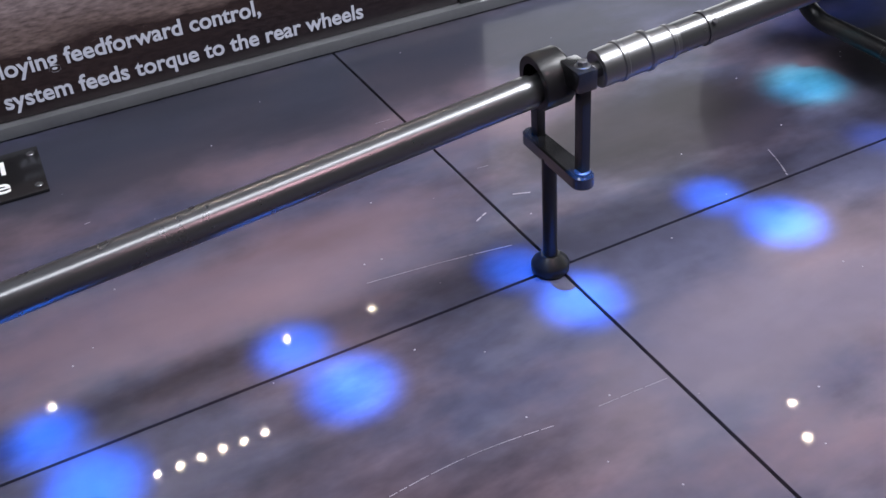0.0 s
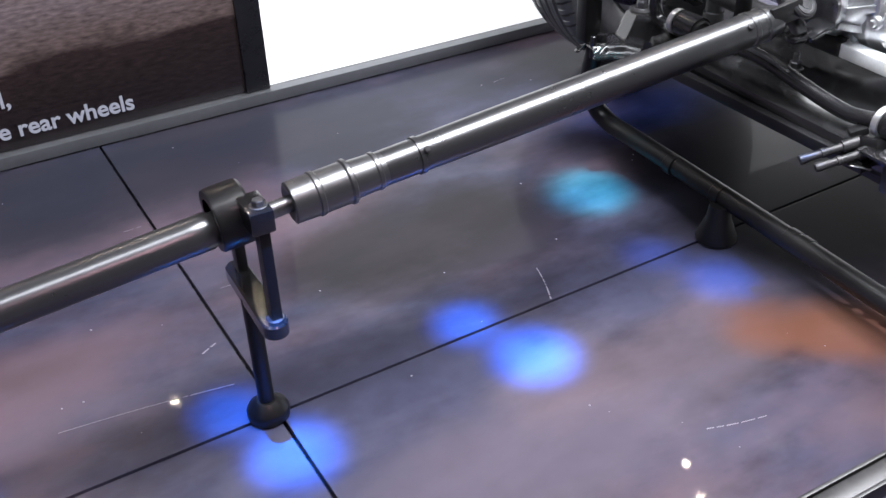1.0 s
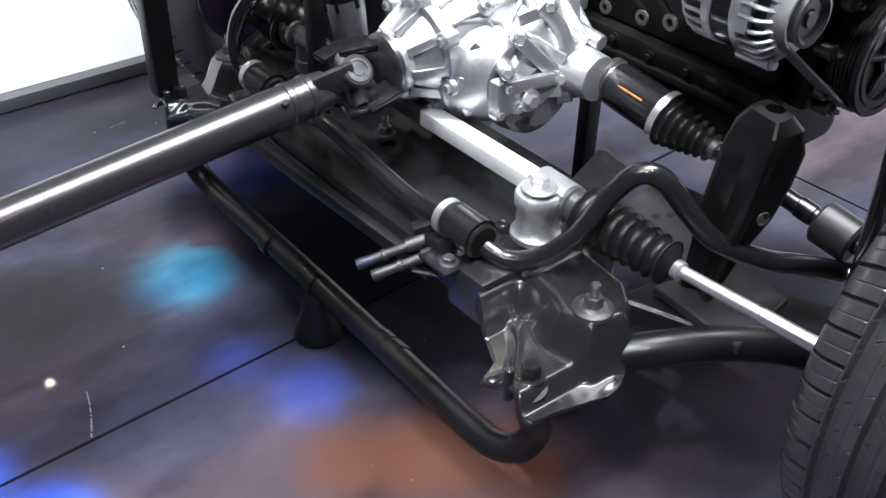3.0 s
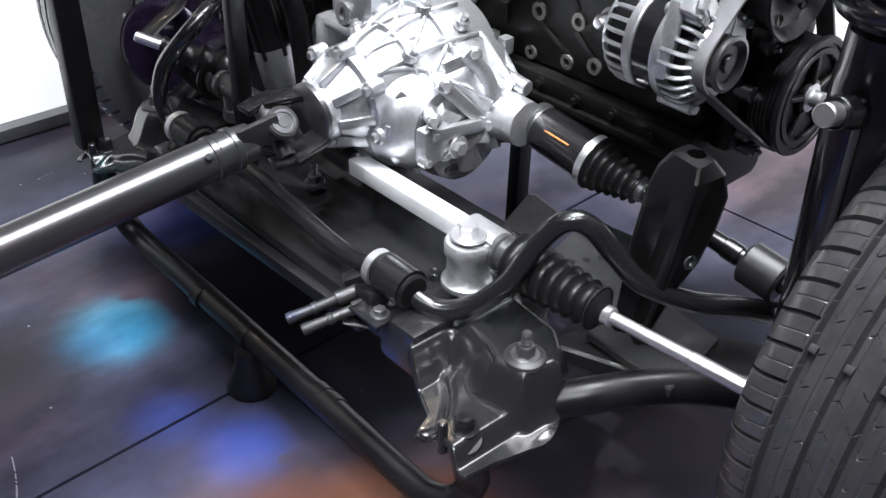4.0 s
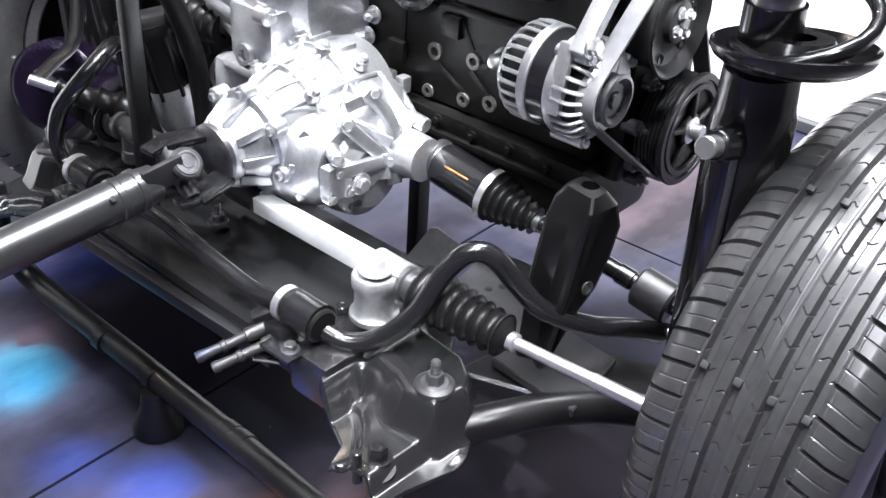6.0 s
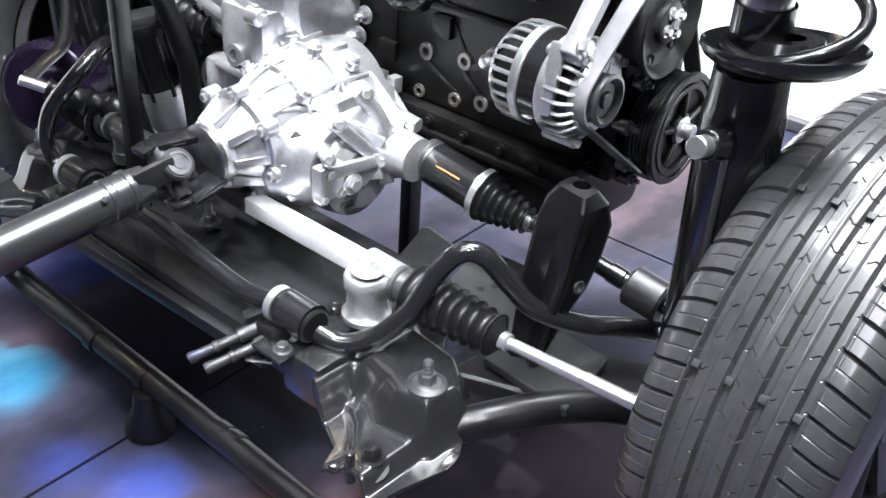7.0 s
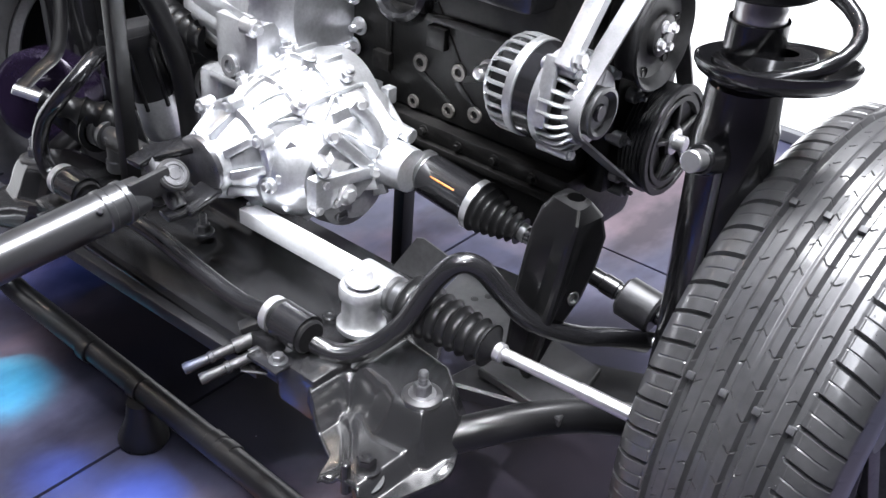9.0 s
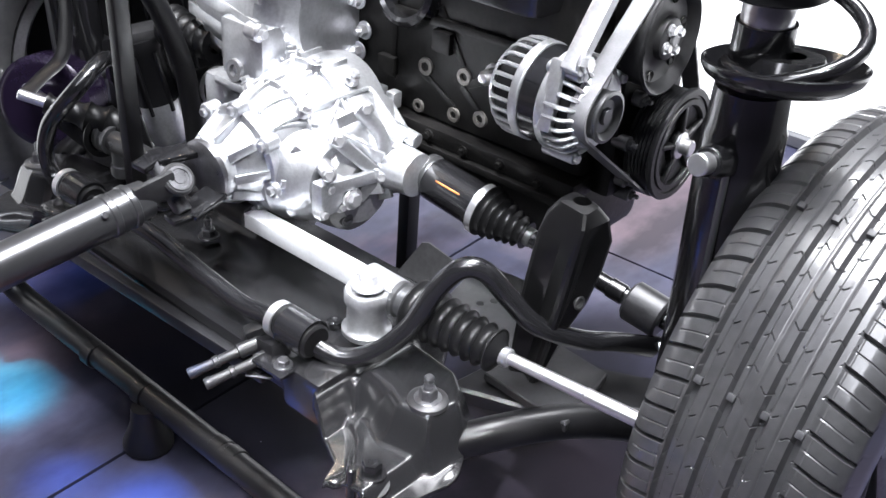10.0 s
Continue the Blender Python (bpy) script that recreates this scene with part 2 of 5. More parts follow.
# ---- setting ----
def floor_material():
    m = mat("glossy_grey_floor_film", (0.048, 0.05, 0.085), 0.3, 0.0, 0.3, 2.2, 0.0, 40, 0.25, 0.0, even=0.06)
    nt = m.node_tree
    b = nt.nodes["Principled BSDF"]
    b.inputs["Coat Weight"].default_value, b.inputs["Coat Roughness"].default_value = 0.14, 0.03
    b.inputs["Specular IOR Level"].default_value = 0.08
    old = b.inputs["Base Color"].links[0].from_socket
    tc = nt.nodes.new("ShaderNodeTexCoord")
    mp = nt.nodes.new("ShaderNodeMapping")
    mp.inputs["Scale"].default_value = (1.2, 3, 1)
    mp.inputs["Rotation"].default_value = (0, 0, 0.5)
    n = nt.nodes.new("ShaderNodeTexNoise")
    n.inputs["Scale"].default_value, n.inputs["Detail"].default_value, n.inputs["Distortion"].default_value = 2.2, 5, 0.3
    r = nt.nodes.new("ShaderNodeValToRGB")
    r.color_ramp.elements[0].position, r.color_ramp.elements[0].color = 0.48, (0, 0, 0, 1)
    r.color_ramp.elements[1].position, r.color_ramp.elements[1].color = 0.9, (0.55, 0.55, 0.55, 1)
    nt.links.new(tc.outputs["Object"], mp.inputs[0])
    nt.links.new(mp.outputs[0], n.inputs["Vector"])
    nt.links.new(n.outputs["Fac"], r.inputs[0])
    mx = nt.nodes.new("ShaderNodeMix")
    mx.data_type = "RGBA"
    nt.links.new(r.outputs[0], mx.inputs[0])
    nt.links.new(old, mx.inputs[6])
    mx.inputs[7].default_value = (0.16, 0.15, 0.19, 1)
    # projected light painted as dusk clouds: rosy drifts, near-black ones over the slate
    last = mx.outputs[2]
    for tone, scale, low, high, most, shift in (((0.165, 0.112, 0.128, 1), 1.7, 0.46, 0.66, 0.7, 3.1), ((0.016, 0.014, 0.022, 1), 2.3, 0.5, 0.66, 0.85, 8.4)):
        place = nt.nodes.new("ShaderNodeMapping")
        place.inputs["Location"].default_value = (shift, shift * 0.7, 0)
        place.inputs["Scale"].default_value = (0.8, 1.5, 1)
        cloud = nt.nodes.new("ShaderNodeTexNoise")
        cloud.inputs["Scale"].default_value, cloud.inputs["Detail"].default_value, cloud.inputs["Roughness"].default_value = scale, 6, 0.55
        span = nt.nodes.new("ShaderNodeMapRange")
        span.inputs["From Min"].default_value, span.inputs["From Max"].default_value, span.inputs["To Max"].default_value = low, high, most
        blend = nt.nodes.new("ShaderNodeMix")
        blend.data_type = "RGBA"
        nt.links.new(tc.outputs["Object"], place.inputs[0])
        nt.links.new(place.outputs[0], cloud.inputs["Vector"])
        nt.links.new(cloud.outputs["Fac"], span.inputs["Value"])
        nt.links.new(span.outputs[0], blend.inputs[0])
        nt.links.new(last, blend.inputs[6])
        blend.inputs[7].default_value = tone
        last = blend.outputs[2]
    # projected light painted as a track: rosy lane, rust-red earth, dark banks, ragged edges
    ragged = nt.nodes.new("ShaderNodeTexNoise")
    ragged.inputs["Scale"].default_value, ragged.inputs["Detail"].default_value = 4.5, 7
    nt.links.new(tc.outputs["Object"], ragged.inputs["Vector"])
    # the dark banks near x 1.2 to 1.4 also paint shade under the subframe
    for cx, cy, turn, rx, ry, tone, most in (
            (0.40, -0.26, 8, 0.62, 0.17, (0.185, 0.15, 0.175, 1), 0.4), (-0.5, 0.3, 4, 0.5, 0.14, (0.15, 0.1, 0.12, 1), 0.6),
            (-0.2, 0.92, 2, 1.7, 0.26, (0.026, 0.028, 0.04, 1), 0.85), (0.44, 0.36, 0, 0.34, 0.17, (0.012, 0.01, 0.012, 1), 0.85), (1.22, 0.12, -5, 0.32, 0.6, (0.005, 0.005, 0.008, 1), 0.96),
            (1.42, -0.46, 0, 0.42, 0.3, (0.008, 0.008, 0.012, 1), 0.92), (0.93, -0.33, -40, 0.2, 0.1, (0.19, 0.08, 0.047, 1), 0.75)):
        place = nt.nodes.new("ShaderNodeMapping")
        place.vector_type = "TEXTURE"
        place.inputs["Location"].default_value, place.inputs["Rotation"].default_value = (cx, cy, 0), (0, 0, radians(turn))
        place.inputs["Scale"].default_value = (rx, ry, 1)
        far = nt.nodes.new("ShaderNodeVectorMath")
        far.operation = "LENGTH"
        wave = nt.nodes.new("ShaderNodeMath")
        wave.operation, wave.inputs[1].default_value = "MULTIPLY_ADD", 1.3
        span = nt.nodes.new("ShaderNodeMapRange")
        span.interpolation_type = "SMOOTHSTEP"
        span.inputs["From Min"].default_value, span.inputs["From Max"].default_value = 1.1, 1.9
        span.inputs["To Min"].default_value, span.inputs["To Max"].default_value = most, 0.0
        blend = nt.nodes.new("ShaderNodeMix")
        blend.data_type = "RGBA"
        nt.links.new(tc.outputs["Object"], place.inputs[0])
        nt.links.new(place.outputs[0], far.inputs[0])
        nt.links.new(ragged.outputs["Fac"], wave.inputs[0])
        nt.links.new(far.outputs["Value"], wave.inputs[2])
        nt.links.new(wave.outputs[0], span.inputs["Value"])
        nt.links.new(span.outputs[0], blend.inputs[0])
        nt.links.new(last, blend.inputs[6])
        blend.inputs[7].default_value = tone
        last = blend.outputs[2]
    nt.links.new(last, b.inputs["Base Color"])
    return m


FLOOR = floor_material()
base = B()
box(base, -9, 9, -8, 10, -0.2, -0.012, 0)
# the panels lie a little askew to the exhibit
floor = tagged(link("floor", base, FRAMEBLACK, 0), "dark support under glossy grey exhibition floor", "floor", kind="structure")
floor.location, floor.rotation_euler = (0.018, 0.018, 0), (0, 0, radians(1.5))
xs = [-7, -4.0, -2.0, 0.0, 2.0, 4.0, 7]
ys = [-6, -3.3, -2.2, -1.1, 0.0, 1.6, 5, 9]
for i in range(len(xs) - 1):
    for j in range(len(ys) - 1):
        g = 0.003
        bm = B()
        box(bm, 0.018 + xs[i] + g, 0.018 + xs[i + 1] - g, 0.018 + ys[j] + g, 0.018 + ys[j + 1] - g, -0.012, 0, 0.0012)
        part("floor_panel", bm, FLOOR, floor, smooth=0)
WY, WX = 1.112, 2.9
TOP = 0.78
bm = B()
box(bm, -2.1, WX + 0.15, WY + 0.04, WY + 0.1, 0, TOP, 0.002)
tagged(link("wall_north", bm, HALL), "low dark wall behind the backlit panels", "wall", kind="structure")
bm = B()
box(bm, 0.436, WX - 0.016, WY + 0.012, WY + 0.03, 0.036, TOP, 0.002)
tagged(link("wall_light_north", bm, WALLGLOW), "bright backlit white fabric wall", "light wall", kind="structure")
bm = B()
box(bm, WX + 0.012, WX + 0.03, -3.2, WY, 0.036, TOP, 0.002)
tagged(link("wall_light_east", bm, WALLGLOW), "bright backlit white fabric wall", "light wall", kind="structure")
bm = B()
box(bm, WX + 0.04, WX + 0.1, -3.2, WY + 0.03, 0, TOP, 0.002)
tagged(link("wall_east", bm, HALL), "low dark wall behind the backlit fabric", "wall", kind="structure")
bm = B()
box(bm, -2.1, WX - 0.016, WY - 0.02, WY + 0.038, 0.004, 0.034, 0.002)
tagged(link("baseboard_1", bm, TRIM), "grey metal profile along the wall foot", "baseboard", kind="structure")
bm = B()
box(bm, WX - 0.014, WX + 0.038, -3.2, WY - 0.016, 0.004, 0.034, 0.002)
tagged(link("baseboard_2", bm, TRIM), "grey metal profile along the wall foot", "baseboard", kind="structure")
for nm, b6 in (("wall_hall_south", (-9, 9, -8.1, -8)), ("wall_hall_north", (-9, 9, 10, 10.1)), ("wall_hall_west", (-9.1, -9, -8, 10)), ("wall_hall_east", (9, 9.1, -8, 10))):
    bm = B()
    box(bm, *b6, -0.2, 7.6, 0)
    tagged(link(nm, bm, HALL, 0), "dark far wall of the exhibition hall", "wall", kind="structure")
bm = B()
box(bm, -9, 9, -8, 10, 7.5, 7.6, 0)
tagged(link("ceiling", bm, HALL, 0), "dark hall ceiling", "ceiling", kind="structure")


def hall_lamp(x, y, z, r, strength):
    t = thing("hall_downlight", (x, y, z), "small warm white downlight under the hall ceiling", "ceiling light", "hall downlights")
    bm = B()
    lathe(bm, (x, y, z + 0.1), (0, 0, -1), ((-0.5, 0), (-0.5, 0.01), (0, 0.012), (0, r * 1.3), (0.1, r * 1.4), (0.1, r), (0.05, r)), 20)
    part("can", bm, FRAMEBLACK, t)
    bm = B()
    cyl(bm, (x, y, z + 0.02), (x, y, z + 0.03), r, seg=20)
    part("lens", bm, glow("warm_lamp_lens", (1.0, 0.8, 0.62), strength), t, "glowing warm lens")


for x, y in ((-0.91, 6.74), (-0.67, 6.74), (-0.43, 6.74), (-0.19, 6.74), (0.05, 6.74), (0.29, 6.74)):
    hall_lamp(x, y, 6.9, 0.04, 1500)
for x, y in ((-1.78, 8.37), (1.01, 8.1), (2.14, 8.1), (5.5, 4.26), (5.3, 3.8), (7.2, 4.4)):
    hall_lamp(x, y, 6.9, 0.04, 1500)



# picture panel with a dusky landscape and two lines of lettering
def picture_material():
    m = bpy.data.materials.new("printed_dusk_landscape")
    m.use_nodes = True
    nt = m.node_tree
    b = nt.nodes["Principled BSDF"]
    b.inputs["Roughness"].default_value = 0.22
    tc = nt.nodes.new("ShaderNodeTexCoord")
    sep = nt.nodes.new("ShaderNodeSeparateXYZ")
    nt.links.new(tc.outputs["Object"], sep.inputs[0])
    n = nt.nodes.new("ShaderNodeTexNoise")
    n.inputs["Scale"].default_value, n.inputs["Detail"].default_value = 5, 6
    mp = nt.nodes.new("ShaderNodeMapping")
    mp.inputs["Scale"].default_value = (0.6, 1, 2.2)
    nt.links.new(tc.outputs["Object"], mp.inputs[0])
    nt.links.new(mp.outputs[0], n.inputs["Vector"])
    add = nt.nodes.new("ShaderNodeMath")
    add.operation = "MULTIPLY_ADD"
    add.inputs[1].default_value = 0.16
    nt.links.new(n.outputs["Fac"], add.inputs[0])
    nt.links.new(sep.outputs["Z"], add.inputs[2])
    slope = nt.nodes.new("ShaderNodeMath")
    slope.operation = "MULTIPLY_ADD"
    slope.inputs[1].default_value = -0.05
    nt.links.new(sep.outputs["X"], slope.inputs[0])
    nt.links.new(add.outputs[0], slope.inputs[2])
    r = nt.nodes.new("ShaderNodeValToRGB")
    el = r.color_ramp.elements
    el[0].position, el[0].color = 0.08, (0.007, 0.0055, 0.007, 1)
    el[1].position, el[1].color = 0.95, (0.1, 0.1, 0.12, 1)
    for pos, c in ((0.3, (0.014, 0.009, 0.009, 1)), (0.325, (0.06, 0.043, 0.042, 1)), (0.42, (0.09, 0.07, 0.075, 1)), (0.6, (0.1, 0.075, 0.075, 1))):
        k = el.new(pos)
        k.color = c
    nt.links.new(slope.outputs[0], r.inputs[0])
    n2 = nt.nodes.new("ShaderNodeTexNoise")
    n2.inputs["Scale"].default_value, n2.inputs["Detail"].default_value = 60, 8
    nt.links.new(mp.outputs[0], n2.inputs["Vector"])
    mr = nt.nodes.new("ShaderNodeMapRange")
    mr.inputs["From Min"].default_value, mr.inputs["From Max"].default_value = 0.3, 0.7
    mr.inputs["To Min"].default_value, mr.inputs["To Max"].default_value = 0.6, 1.5
    nt.links.new(n2.outputs["Fac"], mr.inputs["Value"])
    mul = nt.nodes.new("ShaderNodeVectorMath")
    mul.operation = "MULTIPLY"
    nt.links.new(r.outputs[0], mul.inputs[0])
    nt.links.new(mr.outputs[0], mul.inputs[1])
    nt.links.new(mul.outputs[0], b.inputs["Base Color"])
    b.inputs["Emission Strength"].default_value = 0.7
    nt.links.new(mul.outputs[0], b.inputs["Emission Color"])
    return m


def picture_panel():
    t = thing("picture_panel", (-0.85, WY, 0.034), "backlit dusk landscape poster in black frame with pale lettering", "poster")
    bm = B()
    box(bm, -2.09, 0.372, WY + 0.006, WY + 0.028, 0.036, TOP - 0.05, 0.001)
    part("print", bm, picture_material(), t, "printed brown dusk landscape")
    bm = B()
    box(bm, 0.372, 0.434, WY - 0.004, WY + 0.034, 0.036, TOP, 0.002)
    part("frame", bm, FRAMEBLACK, t, "black frame upright")
    bm = B()
    box(bm, -2.09, 0.372, WY - 0.004, WY + 0.034, TOP - 0.05, TOP, 0.002)
    part("frame", bm, FRAMEBLACK, t, "black frame head")
    for text, x, z in (("loying feedforward control,", -0.172, 0.142), ("system feeds torque to the rear wheels", 0.094, 0.066)):
        ob = lettering(text, 0.0565, pose(x, WY + 0.0035, z, 90, 0, 0), INK, t, "RIGHT", bold=0.0011)
        ob["label"] = "pale blue lettering"
    # the printed car wheel of the picture
    bm = B()
    lathe(bm, (-0.37, WY + 0.005, 0.355), (0, -1, 0), ((0, 0.085), (0.0008, 0.085), (0.0008, 0.06), (0, 0.06)), 40)
    part("printed_tyre", bm, RUBBER, t)
    bm = B()
    for k in range(10):
        a = 2 * math.pi * k / 10
        beam(bm, (-0.37, WY + 0.005, 0.355), (-0.37 + 0.057 * math.cos(a), WY + 0.005, 0.355 + 0.057 * math.sin(a)), 0.008, 0.0012, 0)
    part("printed_rim", bm, ALUDARK, t)


picture_panel()


def name_plate():
    t = thing("name_plate", (-0.92, 0.91, 0), "black screwed-down name plate with white lettering on floor", "sign")
    bm = B()
    box(bm, -1.1, -0.772, 0.806, 1.016, 0.001, 0.009, 0.002)
    face = part("plate", bm, BLACK, t)
    for px, py in ((-0.79, 0.985), (-0.79, 0.835), (-1.08, 0.985), (-1.08, 0.835)):
        bm = B()
        cyl(bm, (px, py, 0.008), (px, py, 0.011), 0.009, seg=16)
        part("screw", bm, BOLT, face)
    for text, y in (("ol", 0.92), ("e", 0.838)):
        lettering(text, 0.085, pose(-0.845, y, 0.0095, 0, 0, 0), WHITEINK, t, "RIGHT", bold=0.0011)


name_plate()


# ---- drive shaft ----
def rear_z(x):
    return 0.387 + 0.0935 * x


def front_z(x):
    return 0.3835 + 0.0895 * (x - 0.03)


def shaft_y(x):
    return -0.004 - 0.012 * x


def drive_shaft():
    t = thing("drive_shaft", (0, -0.005, 0.39), "two-piece dark steel propeller shaft above the floor", "drive shaft")
    a, b = Vector((-2.6, 0.0, rear_z(-2.6))), Vector((-0.022, shaft_y(0), rear_z(-0.022)))
    bm = B()
    n = (b - a).length
    lathe(bm, a, b - a, ((0, 0), (0, 0.0262), (n - 0.055, 0.0262), (n - 0.05, 0.0268), (n - 0.02, 0.0268), (n - 0.012, 0.023), (n, 0.024), (n, 0)), 40)
    part("rear_tube", bm, SHAFT, t)
    ax = lambda x: Vector((x, shaft_y(x), front_z(x)))
    d = (ax(1) - ax(0)).normalized()
    bm = B()
    lathe(bm, ax(0.015), d, ((0, 0), (0, 0.0125), (0.08, 0.0125), (0.08, 0)), 24)
    part("stub_shaft", bm, BOLT, t)
    bm = B()
    lathe(bm, ax(0.076), d, ((0.012, 0), (0.002, 0.02), (0, 0.027), (0.002, 0.031), (0.036, 0.0315), (0.038, 0.0335), (0.044, 0.0335), (0.046, 0.0315), (0.085, 0.0315), (0.088, 0.034), (0.093, 0.034), (0.096, 0.029), (0.13, 0.0275), (0.132, 0.029), (0.137, 0.029), (0.139, 0.0265), (0.15, 0.026)), 40)
    part("joint_sleeve", bm, STEEL, t, "satin metal constant-velocity joint sleeve")
    bm = B()
    m = 0.93 - 0.22
    lathe(bm, ax(0.222), d, ((0, 0.02), (0, 0.0265), (0.052, 0.0265), (0.053, 0.029), (0.06, 0.029), (0.061, 0.0268), (0.2, 0.028), (m - 0.03, 0.029), (m - 0.028, 0.0305), (m - 0.02, 0.0305), (m - 0.018, 0.029), (m, 0.029), (m + 0.002, 0.031), (m + 0.01, 0.031), (m + 0.012, 0.028), (m + 0.035, 0.026), (m + 0.035, 0)), 40)
    part("front_tube", bm, SHAFT, t)
    for x in (0.283, 0.887):
        bm = B()
        p = ax(x) + Vector((0, -0.022, 0.018))
        cyl(bm, p, p + Vector((0, -0.004, 0.003)), 0.005, seg=12)
        part("balance_weight", bm, BOLT, t)
    # universal joint: two forked yokes and a cross
    c = ax(1.002)
    lean = Matrix.Rotation(radians(-42), 3, d)
    side, up = lean @ Vector((0, -1, 0)), lean @ Vector((-d.z, 0, d.x))
    bm = B()
    lathe(bm, ax(0.925), d, ((0, 0), (0, 0.0295), (0.014, 0.03), (0.02, 0.026), (0.03, 0.022), (0.03, 0)), 30)
    part("yoke_neck", bm, SHAFT, t)
    for s in (-1, 1):
        # side arm of the shaft's yoke, ending in a round eye
        eye = c + side * 0.034 * s
        bm = B()
        beam(bm, ax(0.94) + side * 0.022 * s, eye - d * 0.004, 0.011, 0.036, 0.004, 0)
        cyl(bm, eye - side * 0.006 * s, eye + side * 0.006 * s, 0.0235, seg=28, edge=0.003)
        part("yoke_arm", bm, DULL, t, "dark forged yoke arm")
        bm = B()
        lathe(bm, eye + side * 0.0055 * s, side * s, ((0, 0.0175), (0.002, 0.0172), (0.002, 0.0135), (0.0008, 0.013), (0.0008, 0.0085), (0.002, 0.008), (0.002, 0)), 28)
        part("bearing_cap", bm, BOLT, t, "grey round bearing cap")
        # fork of the flange above and below the cross
        bm = B()
        n = up * s
        beam(bm, ax(1.064) + n * 0.034, c + n * 0.045, 0.04, 0.011, 0.004, 0)
        beam(bm, c + n * 0.045 + d * 0.006, c + n * 0.041 - d * 0.026, 0.028, 0.01, 0.003, 0)
        part("flange_arm", bm, BLACK, t, "black forged flange fork")
    bm = B()
    cyl(bm, c - side * 0.036, c + side * 0.036, 0.0125, seg=28)
    cyl(bm, c - up * 0.04, c + up * 0.04, 0.0125, seg=24)
    part("cross", bm, BOLT, t, "grey bearing cross")
    bm = B()
    lathe(bm, ax(1.058), d, ((0, 0), (0, 0.04), (0.004, 0.046), (0.012, 0.046), (0.014, 0.04), (0.016, 0)), 40)
    part("flange", bm, BOLT, t, "grey round flange")


drive_shaft()


def bearing_stand():
    t = thing("bearing_stand", (0.004, 0.012, 0), "black steel stand holding the shaft bearing", "stand")
    cx, cy = 0.004, 0.02
    bm = B()
    lathe(bm, (cx, cy, 0), (0, 0, 1), ((0, 0), (0, 0.031), (0.004, 0.034), (0.016, 0.0345), (0.022, 0.032), (0.036, 0.0165), (0.036, 0)), 36)
    part("foot", bm, SATIN, t)
    bm = B()
    cyl(bm, (cx, cy, 0.03), (cx, cy, 0.238), 0.0128, seg=24)
    part("post", bm, SATIN, t)
    bm = B()
    outline = [(-0.017 + cx + 0.006, 0.085)] + [(cx + 0.006 + 0.017 * math.cos(a), 0.085 + 0.017 * math.sin(a)) for a in [math.pi * k / 10 for k in range(9, 0, -1)]]
    outline += [(cx + 0.006 + 0.017, 0.085), (cx + 0.006 + 0.019, -0.072)] + [(cx + 0.006 + 0.019 * math.cos(a), -0.072 - 0.019 * math.sin(a)) for a in [math.pi * k / 10 for k in range(1, 10)]] + [(cx + 0.006 - 0.019, -0.072)]
    plate(bm, outline, 0.232, 0.254, None, 0.003)
    part("crossbar", bm, BLACK, t)
    for y in (-0.066, 0.072):
        bm = B()
        box(bm, 0.006, 0.022, y - 0.011, y + 0.011, 0.25, 0.43 if y < 0 else 0.385, 0.002)
        part("upright", bm, SATIN, t)
    # clamp block with a round cut over the shaft
    bm = B()
    lathe(bm, (-0.034, shaft_y(0) + 0.004, 0.393), (1, 0, 0.077), ((0, 0.032), (0, 0.044), (0.004, 0.046), (0.046, 0.046), (0.05, 0.043), (0.05, 0.014), (0.03, 0.014), (0.026, 0.031)), 36)
    part("bearing_ring", bm, SATIN, t)
    bm = B()
    box(bm, -0.004, 0.03, -0.082, -0.02, 0.4, 0.434, 0.004)
    part("clamp_bar", bm, BLACK, t)
    for y in (-0.06,):
        bm = B()
        hexbolt(bm, (0.016, y, 0.433), (0, 0, 1), 0.0085, 0.008)
        part("bolt", bm, BOLT, t)
    bm = B()
    cyl(bm, (0.013, -0.068, 0.252), (0.013, -0.068, 0.256), 0.013, seg=20)
    part("nut", bm, BOLT, t)


bearing_stand()


def floor_stand():
    t = thing("tube_stand", (0.95, 0.03, 0), "black bent-tube floor stand under the subframe", "stand")
    bm = B()
    sweep(bm, ((0.936, 0.427, 0.275), (0.942, 0.452, 0.19), (0.96, 0.455, 0.125), (0.972, 0.415, 0.09), (0.972, 0.33, 0.088), (0.97, 0.15, 0.088), (0.967, -0.05, 0.088), (0.963, -0.22, 0.088), (0.96, -0.34, 0.088), (0.962, -0.395, 0.09), (0.978, -0.432, 0.105), (0.985, -0.45, 0.15), (0.955, -0.468, 0.21), (0.936, -0.478, 0.275)), 0.0205, 22, 8)
    part("tube", bm, SATIN, t)
    for y in (0.19, 0.05, -0.14, -0.17):
        bm = B()
        cyl(bm, (0.9665, y - 0.012, 0.088), (0.9665, y + 0.012, 0.088), 0.0216, seg=28)
        part("tape_band", bm, RUBBER, t, "matt black tape band")
    bm = B()
    lathe(bm, (0.952, 0.03, 0), (0, 0, 1), ((0, 0), (0, 0.037), (0.004, 0.04), (0.012, 0.04), (0.05, 0.025), (0.08, 0.021), (0.08, 0)), 36)
    part("foot", bm, SATIN, t)


floor_stand()

# ---- subframe and steering ----
YC = -0.025


def lerp_table(table, v):
    for (a, p), (b, q) in zip(table, table[1:]):
        if v <= b:
            return p + (q - p) * max(0.0, (v - a) / (b - a))
    return table[-1][1]


